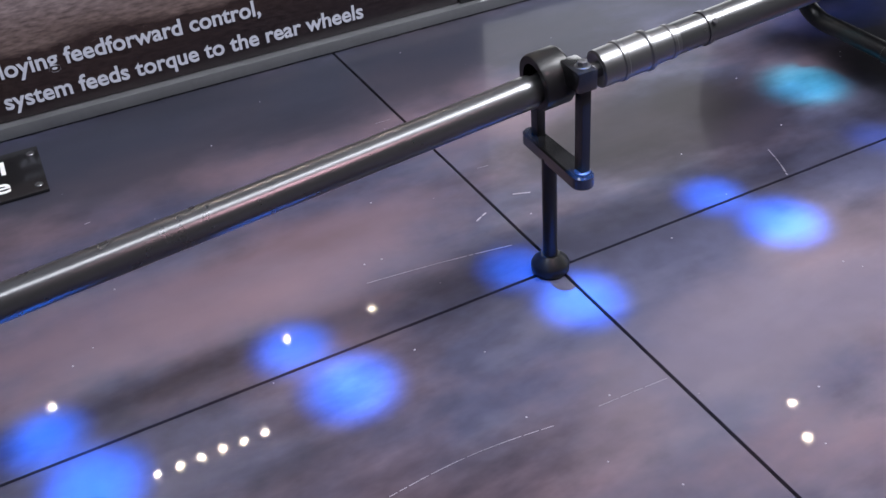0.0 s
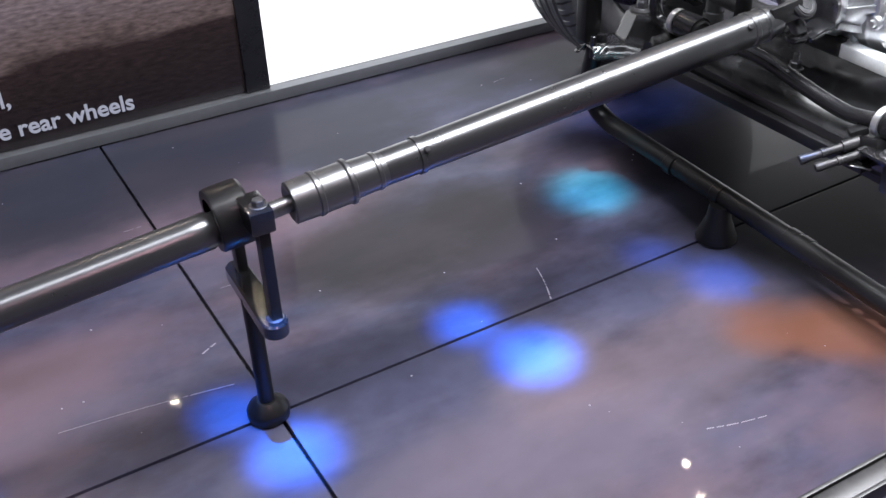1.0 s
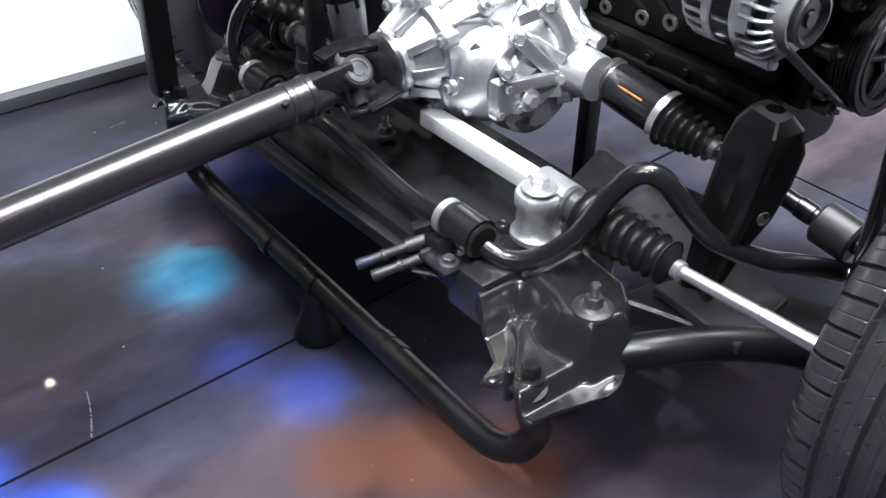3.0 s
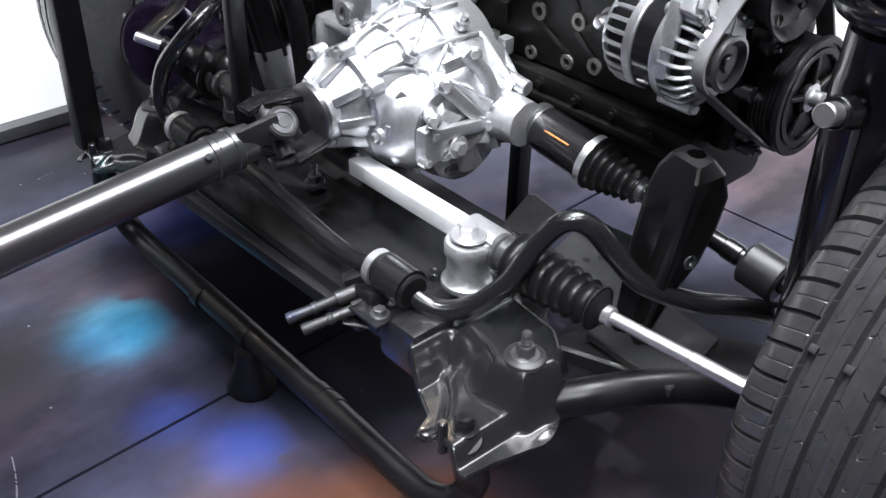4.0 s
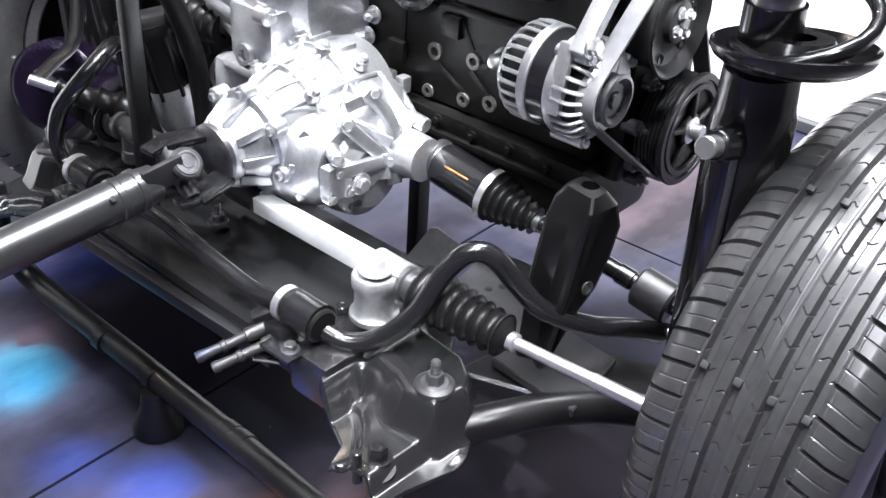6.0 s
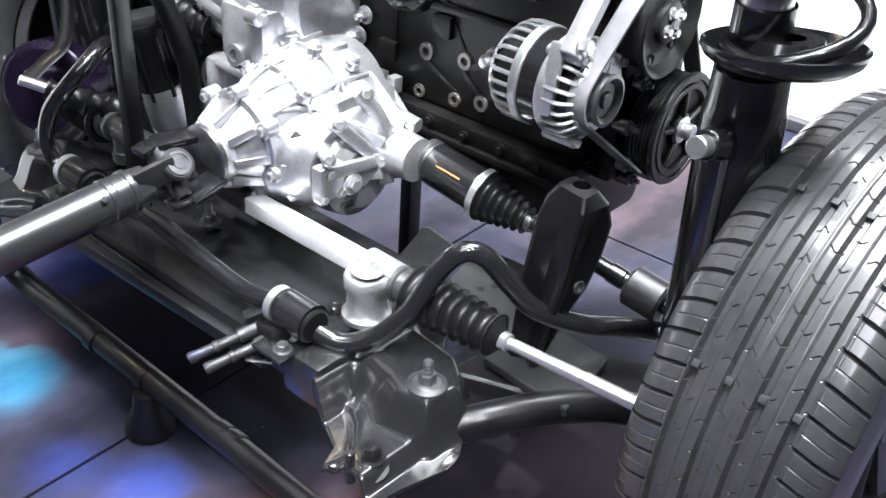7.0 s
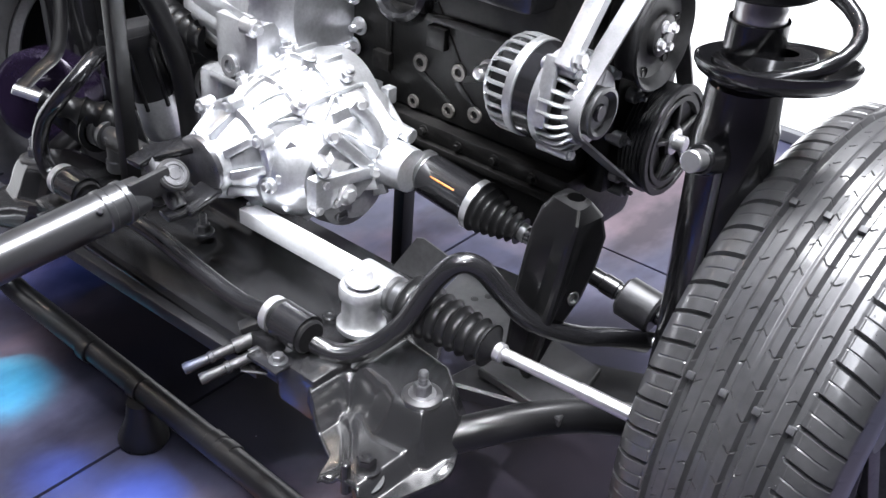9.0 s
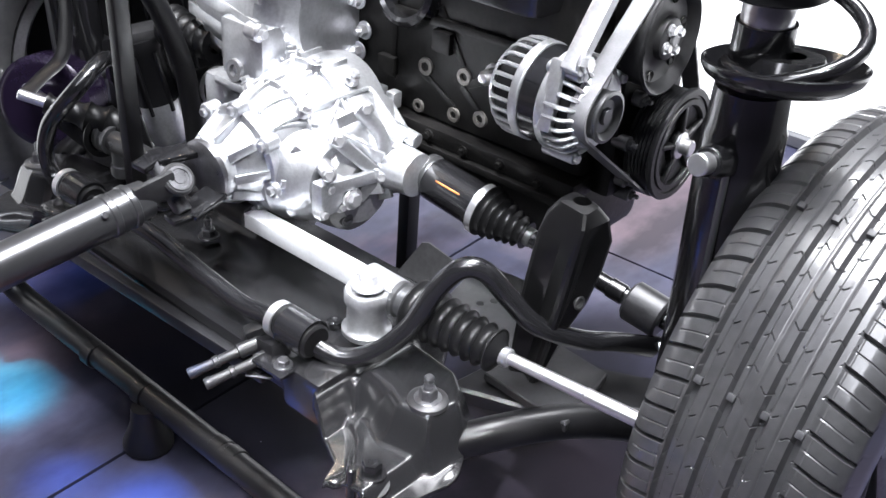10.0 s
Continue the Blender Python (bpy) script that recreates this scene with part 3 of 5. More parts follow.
def line_distance(x, y, a, b):
    dx, dy = b[0] - a[0], b[1] - a[1]
    k = min(1.0, max(0.0, ((x - a[0]) * dx + (y - a[1]) * dy) / (dx * dx + dy * dy)))
    return math.hypot(x - a[0] - k * dx, y - a[1] - k * dy)


def inside_by(x, y, outline):
    """How far the point lies inside a closed outline; below nought outside it."""
    inside, least = False, 9.0
    for a, b in zip(outline, outline[1:] + outline[:1]):
        least = min(least, line_distance(x, y, a, b))
        if (a[1] > y) != (b[1] > y) and x < a[0] + (y - a[1]) * (b[0] - a[0]) / (b[1] - a[1]):
            inside = not inside
    return least if inside else -least


REAR = ((0, 0.972), (0.2, 0.972), (0.29, 0.982), (0.33, 0.959), (0.355, 0.954), (0.39, 0.936), (0.402, 0.905), (0.408, 0.898), (0.42, 0.908), (0.455, 0.913), (0.478, 0.905), (0.488, 0.908), (0.492, 0.94), (0.504, 0.985), (0.512, 1.012))
FRONT = ((0, 1.26), (0.2, 1.26), (0.3, 1.25), (0.345, 1.2), (0.38, 1.135), (0.44, 1.124), (0.465, 1.112), (0.483, 1.078), (0.507, 1.034), (0.512, 1.018))
# plan of the pressed ends, as (x, distance from the middle): raised bushing seat, lower bolt seat, stiffening bead
HIGH_SEAT = ((1.006, 0.42), (1.015, 0.468), (1.068, 0.48), (1.096, 0.46), (1.118, 0.43), (1.13, 0.33), (1.03, 0.33), (1.02, 0.39))
LOW_SEAT = ((0.9, 0.462), (0.949, 0.464), (1.0, 0.466), (1.04, 0.456), (1.08, 0.46), (1.08, 0.4), (1.0, 0.36), (0.968, 0.394), (0.938, 0.421), (0.9, 0.43))
BEAD = ((0.999, 0.345), (0.985, 0.37), (0.968, 0.394), (0.938, 0.419), (0.9, 0.412))


def smooth01(v):
    v = min(1.0, max(0.0, v))
    return v * v * (3 - 2 * v)


def sub_height(x, s):
    z = 0.318 - 0.012 * math.exp(-((x - 1.09) / 0.05) ** 2) * (s < 0.3)
    k = smooth01((s - 0.325) / 0.03)
    if k == 0:
        return z
    end = 0.262 + 0.008 * smooth01((0.45 - s) / 0.05)
    end += (0.284 - end) * smooth01((inside_by(x, s, LOW_SEAT) + 0.014) / 0.02)
    end += (0.334 - end) * smooth01((inside_by(x, s, HIGH_SEAT) + 0.024) / 0.036)
    bead = min(line_distance(x, s, a, b) for a, b in zip(BEAD, BEAD[1:]))
    end += 0.005 * smooth01(1 - bead / 0.008) * smooth01((0.3 - end) / 0.01)
    # drawn corner between the flank and the flange
    end += 0.004 * math.exp(-((x - 1.03) / 0.02) ** 2 - ((s - 0.498) / 0.008) ** 2)
    return z * (1 - k) + end * k


def subframe():
    t = thing("subframe", (1.05, YC, 0.2), "black stamped steel front subframe on the tube stand", "subframe")
    bm = B()
    nx = 70
    ends = [0.325 + 0.187 * k / 75 for k in range(76)]
    spans = [-v for v in ends[::-1]] + [-0.3 + 0.6 * k / 40 for k in range(41)] + ends
    rows = []
    for span in spans:
        y = YC + span
        s = abs(y - YC)
        xr, xf = lerp_table(REAR, s), lerp_table(FRONT, s)
        row = []
        for i in range(nx + 1):
            u = i / nx
            lip = 1 - 0.85 * smooth01((s - 0.31) / 0.04)
            flare = 0.002 * (1 - lip)
            if i < 3:
                x, dz = xr + 0.001 * i - flare * (2 - i), (-0.034, -0.012, -0.003)[i] * lip
            elif i > nx - 3:
                x, dz = xf - 0.001 * (nx - i) + flare * (2 - nx + i), (-0.034, -0.012, -0.003)[nx - i] * lip
            else:
                x, dz = xr + (xf - xr) * (u - 2.5 / nx) / (1 - 5 / nx), 0
            row.append(bm.verts.new((x, y, sub_height(x, s) + dz)))
        rows.append(row)
    for a, b in zip(rows, rows[1:]):
        for i in range(nx):
            bm.faces.new((a[i], a[i + 1], b[i + 1], b[i]))
    shell = part("shell", bm, SUBPAINT, t, smooth=75)
    skin = shell.modifiers.new("sheet_thickness", "SOLIDIFY")
    skin.thickness, skin.offset = 0.0025, -1
    bm = B()
    box(bm, 0.985, 1.245, YC - 0.31, YC + 0.31, 0.262, 0.3, 0.01)
    part("lower_pan", bm, SATIN, t)
    for s in (-1, 1):
        y = YC + s * 0.442
        bm = B()
        lathe(bm, (1.043, y, sub_height(1.043, 0.44) - 0.003), (0, 0, 1), ((0, 0), (0, 0.027), (0.005, 0.026), (0.0075, 0.022), (0.0075, 0)), 30)
        part("bushing_washer", bm, DULL, t)
        bm = B()
        hexbolt(bm, (1.043, y, sub_height(1.043, 0.44) + 0.003), (0, 0, 1), 0.012, 0.014, True, 0.022)
        part("stud_nut", bm, BOLT, t)
        y = YC + s * 0.445
        bm = B()
        hexbolt(bm, (0.942, y, sub_height(0.942, 0.445) - 0.001), (0, 0, 1), 0.0125, 0.016)
        part("bolt", bm, BLACK, t)
        bm = B()
        cyl(bm, (0.915, YC + s * 0.437, 0.256), (0.915, YC + s * 0.437, 0.305), 0.0062, seg=14)
        part("locating_pin", bm, BLACK, t)
    # upright web under the stabiliser clamp
    for s in (-1, 1):
        bm = B()
        box(bm, 0.968, 1.04, YC + s * 0.29 - 0.035, YC + s * 0.29 + 0.035, 0.262, 0.33, 0.008)
        part("clamp_pedestal", bm, SUBPAINT, t)
    bm = B()
    hexbolt(bm, (1.108, 0.046, 0.322), (0, 0, 1), 0.011, 0.012, True, 0.02)
    part("stud_nut", bm, BOLT, t)
    bm = B()
    lathe(bm, (1.094, -0.249, 0.3145), (0, 0, 1), ((0.004, 0.004), (0.0055, 0.006), (0.0055, 0.0085), (0.003, 0.0105)), 20)
    part("drain_hole_rim", bm, BLACK, t)
    # rails welded below the rear edge
    bm = B()
    beam(bm, (0.955, 0.24, 0.292), (0.968, -0.25, 0.292), 0.018, 0.022, 0.004)
    part("rear_rail", bm, SATIN, t)
    return t


subframe()


def steering_rack():
    X, Z = 1.118, 0.392
    t = thing("steering_rack", (X, -0.2, 0.33), "silver aluminium steering rack with black rubber boots", "steering rack")
    bm = B()
    beam(bm, (X, -0.04, Z), (X, -0.30, Z), 0.03, 0.026, 0.004)
    part("housing", bm, RAWALU, t, "blank cast aluminium bar")
    bm = B()
    cyl(bm, (X, 0.34, Z), (X, -0.05, Z), 0.019, seg=28)
    part("tube", bm, DULL, t)
    bm = B()
    lathe(bm, (1.09, -0.315, 0.336), (0, 0, 1), ((0, 0), (0, 0.032), (0.003, 0.034), (0.009, 0.034), (0.012, 0.031), (0.02, 0.0275), (0.046, 0.027), (0.052, 0.031), (0.066, 0.0315), (0.07, 0.029), (0.072, 0)), 36)
    beam(bm, (X, -0.28, Z + 0.002), (X, -0.352, Z), 0.04, 0.04, 0.008)
    part("mount_boss", bm, ALU, t, "cast mounting boss")
    bm = B()
    cyl(bm, (1.09, -0.315, 0.41), (1.09, -0.315, 0.414), 0.024, seg=30)
    hexbolt(bm, (1.09, -0.315, 0.413), (0, 0, 1), 0.013, 0.012)
    part("mount_bolt", bm, SILVER, t)
    for s, y0 in ((-1, -0.345), (1, 0.30)):
        bm = B()
        lathe(bm, (X, y0, Z), (0, s, 0), ((0, 0), (0, 0.025), (0.008, 0.0255), (0.01, 0.022), (0.02, 0.022), (0.022, 0.026), (0.03, 0.026), (0.03, 0)), 34)
        part("boot_clamp", bm, STEEL, t)
        bm = B()
        bellows(bm, (X + 0.001, y0 + s * 0.03, Z), (X + 0.006, y0 + s * 0.16, Z - 0.004), 0.039, 0.029, 8, 0.0065, 40)
        lathe(bm, (X + 0.006, y0 + s * 0.16, Z - 0.004), (0, s, 0), ((0, 0.027), (0.006, 0.018), (0.012, 0.012), (0.014, 0)), 30)
        part("boot", bm, RUBBER, t, "ribbed black rubber boot")
        bm = B()
        e = Vector((X + 0.006, y0 + s * 0.17, Z - 0.005))
        cyl(bm, e, e + Vector((0, s * 0.012, 0)), 0.0125, seg=20)
        part("clip", bm, SILVER, t)
        bm = B()
        f = Vector((1.16, y0 + s * 0.40, 0.372))
        cyl(bm, e, e + (f - e) * 0.5, 0.0082, 0.0088, 18)
        cyl(bm, e + (f - e) * 0.49, f, 0.0098, 0.0098, 18)
        part("tie_rod", bm, SILVER, t, "bright zinc tie rod")


steering_rack()


def stabiliser():
    t = thing("stabiliser_bar", (1.0, YC, 0.3), "black round stabiliser bar in rubber clamps", "stabiliser bar")

    near = [(1.024, -0.33, 0.336), (1.05, -0.368, 0.35), (1.077, -0.40, 0.392), (1.1, -0.425, 0.455), (1.116, -0.449, 0.488), (1.136, -0.47, 0.482), (1.163, -0.492, 0.44), (1.19, -0.521, 0.4), (1.239, -0.56, 0.374), (1.285, -0.59, 0.362), (1.325, -0.628, 0.352)]
    far = [(1.014, 0.262, 0.345), (1.025, 0.31, 0.334), (1.024, 0.343, 0.345), (1.023, 0.355, 0.386), (1.027, 0.335, 0.439), (1.034, 0.296, 0.483), (1.06, 0.275, 0.52), (1.11, 0.30, 0.535), (1.17, 0.37, 0.5), (1.24, 0.47, 0.42), (1.325, 0.578, 0.352)]
    pts = far[::-1] + [(1.006, 0.24, 0.35), (1.003, 0.2, 0.362), (1.004, 0.1, 0.37), (1.004, 0.02, 0.37), (1.004, -0.07, 0.356), (1.004, -0.165, 0.346), (1.004, -0.235, 0.357), (1.008, -0.285, 0.35)] + near
    bm = B()

    def flat(u):
        k = max(0, 1 - min(u, 1 - u) / 0.055)
        return (1 + 0.75 * k, 1 - 0.55 * k)

    sweep(bm, pts, 0.0135, 18, 8, flat)
    part("bar", bm, BLACK, t)
    for s in (-1, 1):
        y = YC + s * 0.25
        z = 0.36 if s < 0 else 0.366
        bm = B()
        cyl(bm, (1.004, y - 0.033, z - 0.002), (1.006, y + 0.033, z + 0.002), 0.024, seg=30, edge=0.003)
        part("bushing", bm, RUBBER, t, "black rubber bushing")
        bm = B()
        lathe(bm, (1.004, y + 0.03, z), (0, 1, 0), ((0, 0.015), (0, 0.0255), (0.012, 0.0255), (0.012, 0.015)), 30)
        part("collar", bm, SILVER, t, "bright metal collar")
        bm = B()
        lathe(bm, (1.004, y - 0.028, z), (0, 1, 0), ((0, 0.0245), (0, 0.0272), (0.048, 0.0272), (0.048, 0.0245)), 30)
        box(bm, 0.945, 0.985, y - 0.03, y + 0.026, 0.326, 0.331, 0.0015)
        clamp = part("clamp", bm, BLACK, t, "black bent steel clamp")
        bm = B()
        hexbolt(bm, (0.966, y - 0.012, 0.331), (0, 0, 1), 0.0085, 0.008)
        part("clamp_bolt", bm, BOLT, clamp)
        bm = B()
        cyl(bm, (1.318, YC + s * 0.607, 0.356), (1.332, YC + s * 0.63, 0.362), 0.012, seg=18)
        part("link_stud", bm, SILVER, t)


stabiliser()


def pipes():
    t = thing("fluid_pipes", (0.95, -0.21, 0.28), "pair of dark steel fluid pipe ends in a clip", "pipe")
    for k, (dy, dx) in enumerate(((0, 0), (-0.032, 0.002))):
        bm = B()
        a, b = Vector((0.897 + dx, -0.178 + dy, 0.293)), Vector((0.99 + dx, -0.222 + dy, 0.324))
        d = (b - a).normalized()
        lathe(bm, a, d, ((0.004, 0), (0, 0.004), (0, 0.0075), (0.006, 0.0085), (0.012, 0.0075), (0.035, 0.0068), (0.036, 0.0085), (0.042, 0.0085), (0.043, 0.007), (0.07, 0.0075), (0.071, 0.0105), (0.1, 0.0105), (0.1, 0)), 18)
        part("pipe", bm, DULL, t)
    bm = B()
    obox(bm, (0.988, -0.235, 0.325), (0.03, 0.07, 0.02), (0.2, 0.3, 1), 20, 0.005)
    beam(bm, (0.975, -0.20, 0.33), (1.0, -0.215, 0.34), 0.022, 0.014, 0.004)
    part("clip", bm, SATIN, t)
    bm = B()
    plate(bm, [(0.945, -0.235), (0.965, -0.215), (0.985, -0.25), (0.965, -0.265)], 0.294, 0.297)
    part("bracket", bm, DULL, t)


pipes()


def control_arm(s):
    t = thing("control_arm", (1.2, YC + s * 0.55, 0.25), "black pressed steel lower control arm", "control arm", "control arms")
    m = lambda k: YC + s * k
    bm = B()
    sweep(bm, ((1.06, m(0.47), 0.268), (1.1, m(0.505), 0.282), (1.16, m(0.545), 0.286), (1.22, m(0.585), 0.278), (1.3, m(0.645), 0.25), (1.36, m(0.69), 0.225)), lambda u: 0.022, 16, 6, lambda u: (1.0, 1.1))
    part("rear_limb", bm, SATIN, t)
    bm = B()
    plate(bm, [(1.13, m(0.40)), (1.26, m(0.42)), (1.38, m(0.66)), (1.33, m(0.7)), (1.2, m(0.585))], 0.262, 0.284, None, 0.004)
    part("web", bm, SATIN, t)
    bm = B()
    cyl(bm, (1.355, m(0.685), 0.2), (1.355, m(0.685), 0.29), 0.02, seg=24)
    part("ball_joint", bm, BOLT, t)


control_arm(-1)
control_arm(1)


def foreground_rail():
    t = thing("barrier_rail", (0.33, -0.83, 0), "slim dark grey barrier rail with pale edges", "barrier")
    bm = B()
    box(bm, 0.12, 0.55, -0.834, -0.817, 0.485, 0.5, 0.002)
    part("rail", bm, DULL, t)
    for y in (-0.8145, -0.8365):
        bm = B()
        box(bm, 0.12, 0.55, y - 0.0018, y + 0.0018, 0.484, 0.502, 0.0006)
        part("edge_profile", bm, DULL, t)
    for x in (0.14, 0.53):
        bm = B()
        cyl(bm, (x, -0.8255, 0.006), (x, -0.8255, 0.49), 0.007, seg=18)
        part("post", bm, DULL, t)
        bm = B()
        cyl(bm, (x, -0.8255, 0), (x, -0.8255, 0.008), 0.04, seg=28)
        part("base", bm, DULL, t)


foreground_rail()


def floor_scuffs():
    """Fine pale scratches and crumbs on the floor film."""
    rng = random.Random(11)
    bm = B()
    lines = [((-0.457, -0.312), (-0.187, -0.311)), ((-0.107, -0.31), (0.017, -0.312)), ((0.595, 0.133), (0.562, 0.038)), ((-0.02, 0.12), (-0.3, 0.155)), ((0.578, -0.363), (0.682, -0.39))]
    for k in range(9):
        x, y = rng.uniform(-0.9, 1.0), rng.uniform(-0.7, 0.95)
        a, n = rng.uniform(-0.6, 0.6), rng.uniform(0.01, 0.06)
        lines.append(((x, y), (x + n * math.cos(a), y + n * math.sin(a))))
    for (x0, y0), (x1, y1) in lines:
        n = max(3, int(math.hypot(x1 - x0, y1 - y0) / 0.004))
        bend = rng.uniform(-0.01, 0.01)
        for i in range(n):
            if rng.random() < 0.1:
                continue
            u, v = i / n, (i + 1.0) / n
            p = [(x0 + (x1 - x0) * w - (y1 - y0) * bend * math.sin(w * 3.1) * 4, y0 + (y1 - y0) * w + (x1 - x0) * bend * math.sin(w * 3.1) * 4) for w in (u, v)]
            wd = rng.uniform(0.0001, 0.0003)
            box(bm, min(p[0][0], p[1][0]) - wd, max(p[0][0], p[1][0]) + wd, min(p[0][1], p[1][1]) - wd, max(p[0][1], p[1][1]) + wd, 0.0001, 0.0005, 0)
    for k in range(70):
        x, y, r = rng.uniform(-0.95, 1.1), rng.uniform(-0.75, 1.0), rng.uniform(0.0008, 0.0024)
        lathe(bm, (x, y, 0.0001), (0, 0, 1), ((0, r), (r * 0.4, r * 0.7), (r * 0.5, 0)), 6)
    ob = link("floor_scuffs", bm, mat("pale_scratch", (0.26, 0.25, 0.3), 0.6, 0, 0.2, 50))
    tagged(ob, "fine pale scratches and crumbs on the floor", "scratches", kind="stuff")


floor_scuffs()


# ---- gearbox ----
def gearbox():
    t = thing("transfer_gearbox", (1.22, -0.06, 0.37), "bright cast aluminium gearbox behind the shaft flange", "gearbox")
    d = Vector((1, -0.012, 0.0895)).normalized()
    o = Vector((1.066, -0.018, 0.474))
    up, side = Vector((-d.z, 0, d.x)), Vector((0, -1, 0))
    bm = B()
    lathe(bm, o, d, ((0, 0.03), (0, 0.044), (0.006, 0.046), (0.02, 0.044), (0.055, 0.066), (0.06, 0.066), (0.06, 0.02)), 40)
    part("nose_cone", bm, ALU, t)
    for k in range(9):
        a = 2 * math.pi * (k + 0.3) / 9
        n = up * math.cos(a) + side * math.sin(a)
        bm = B()
        beam(bm, o + d * 0.012 + n * 0.047, o + d * 0.058 + n * 0.07, 0.006, 0.014, 0.002, math.degrees(0))
        part("rib", bm, ALU, t)
    # bolted flange of the nose
    bm = B()
    lathe(bm, o + d * 0.056, d, ((0, 0.03), (0, 0.075), (0.002, 0.078), (0.014, 0.078), (0.016, 0.075), (0.016, 0.03)), 40)
    ring = part("flange", bm, ALU, t)
    for k in range(7):
        a = 2 * math.pi * (k + 0.1) / 7
        n = up * math.cos(a) + side * math.sin(a)
        bm = B()
        cyl(bm, o + d * 0.05 + n * 0.08, o + d * 0.074 + n * 0.08, 0.0125, seg=16)
        part("bolt_lug", bm, ALU, t)
        bm = B()
        hexbolt(bm, o + d * 0.05 + n * 0.08, -d, 0.0068, 0.006, False)
        part("flange_bolt", bm, SILVER, ring)
    # main case
    c = Vector((1.2, -0.045, 0.485))
    bm = B()
    skin = ((0, 0.066), (0.012, 0.076), (0.035, 0.092), (0.07, 0.108), (0.11, 0.117), (0.16, 0.12), (0.2, 0.114))

    def on_case(x, a, lift=0.0):
        """A point of the case's skin, x along its axis and a degrees from the top towards the output."""
        r = lerp_table(skin, x - 1.136) + lift
        return Vector((x, -0.03 - 0.84 * r * math.sin(radians(a)), 0.478 + r * math.cos(radians(a))))

    rings = [[bm.verts.new(on_case(1.136 + k, 7.5 * i)) for i in range(48)] for k in (0, 0.012, 0.023, 0.035, 0.052, 0.07, 0.09, 0.11, 0.135, 0.16, 0.2)]
    for a, b in zip(rings, rings[1:]):
        for i in range(48):
            bm.faces.new((a[i], a[(i + 1) % 48], b[(i + 1) % 48], b[i]))
    bm.faces.new(rings[0][::-1])
    bm.faces.new(rings[-1])
    part("case", bm, ALU, t)
    bm = B()
    lathe(bm, (1.198, 0.0, 0.458), (0.05, -1, 0), ((0, 0), (0, 0.082), (0.06, 0.084), (0.075, 0.084), (0.08, 0.08), (0.1, 0.078), (0.118, 0.07), (0.128, 0.058), (0.134, 0.052), (0.134, 0.036), (0.128, 0.034), (0.128, 0)), 40)
    part("gear_drum", bm, ALU, t)
    bm = B()
    lathe(bm, (1.265, 0.0, 0.452), (0.02, -1, 0), ((0, 0), (0, 0.08), (0.09, 0.083), (0.096, 0.088), (0.108, 0.088), (0.112, 0.082), (0.128, 0.074), (0.145, 0.05), (0.15, 0.03), (0.15, 0)), 40)
    part("gear_drum", bm, ALU, t)
    for k in range(9):
        a = 2 * math.pi * (k + 0.35) / 9
        n = Vector((math.cos(a), 0, math.sin(a)))
        bm = B()
        c1 = Vector((1.204, -0.118, 0.458))
        beam(bm, c1 + n * 0.04 + Vector((0, -0.012, 0)), c1 + n * 0.079 + Vector((0, 0.012, 0)), 0.006, 0.014, 0.002)
        part("rib", bm, ALU, t)
    for k in range(7):
        a = 2 * math.pi * (k + 0.2) / 7
        n = Vector((math.cos(a), 0, math.sin(a)))
        bm = B()
        c1 = Vector((1.266, -0.102, 0.452)) + n * 0.089
        cyl(bm, c1 + Vector((0, 0.03, 0)), c1 - Vector((0, 0.008, 0)), 0.0115, seg=16)
        part("bolt_lug", bm, ALU, t)
        bm = B()
        hexbolt(bm, c1 - Vector((0, 0.008, 0)), (0, -1, 0), 0.0065, 0.006, False)
        part("case_bolt", bm, SILVER, t)
    bm = B()
    box(bm, 1.142, 1.19, -0.172, -0.15, 0.428, 0.482, 0.006)
    cover = part("cover", bm, ALU, t, "small bolted cover")
    for p in ((1.16, -0.172, 0.471), (1.148, -0.172, 0.434), (1.183, -0.172, 0.434)):
        bm = B()
        cyl(bm, Vector(p) + Vector((0, 0.014, 0)), p, 0.0095, seg=16)
        hexbolt(bm, p, (0, -1, 0), 0.0062, 0.005, False)
        part("cover_bolt", bm, SILVER, cover)
    # plugs and bolts on the visible side
    bm = B()
    cyl(bm, (1.203, -0.15, 0.442), (1.2, -0.178, 0.443), 0.019, 0.017, 24)
    hexbolt(bm, (1.2, -0.177, 0.443), (-0.1, -1, 0.1), 0.0105, 0.008, True)
    part("drain_plug", bm, SILVER, t)
    bm = B()
    cyl(bm, (1.205, -0.15, 0.402), (1.203, -0.165, 0.4), 0.011, seg=20)
    box(bm, 1.196, 1.21, -0.1675, -0.164, 0.3985, 0.4015, 0)
    part("level_plug", bm, BOLT, t)
    for p in ((1.25, -0.184, 0.464), (1.187, -0.162, 0.535), (1.153, -0.176, 0.498), (1.244, -0.158, 0.564)):
        bm = B()
        q = Vector(p)
        cyl(bm, q + Vector((0.03, 0.04, -0.012)), q, 0.0125, 0.0105, 18)
        hexbolt(bm, q, (-0.6, -0.75, 0.35), 0.0075, 0.007, False)
        part("case_bolt", bm, SILVER, t)
    # side bearing housing with radial ribs, opening towards the half shaft
    bm = B()
    lathe(bm, (1.285, -0.08, 0.47), (0.0, -1, 0), ((0, 0), (0, 0.092), (0.012, 0.095), (0.03, 0.09), (0.06, 0.062), (0.075, 0.046), (0.1, 0.036), (0.145, 0.033), (0.147, 0.026), (0.147, 0)), 44)
    part("output_housing", bm, ALU, t)
    for k in range(10):
        a = 2 * math.pi * k / 10
        n = Vector((math.cos(a), 0, math.sin(a)))
        bm = B()
        b0 = Vector((1.285, -0.095, 0.47))
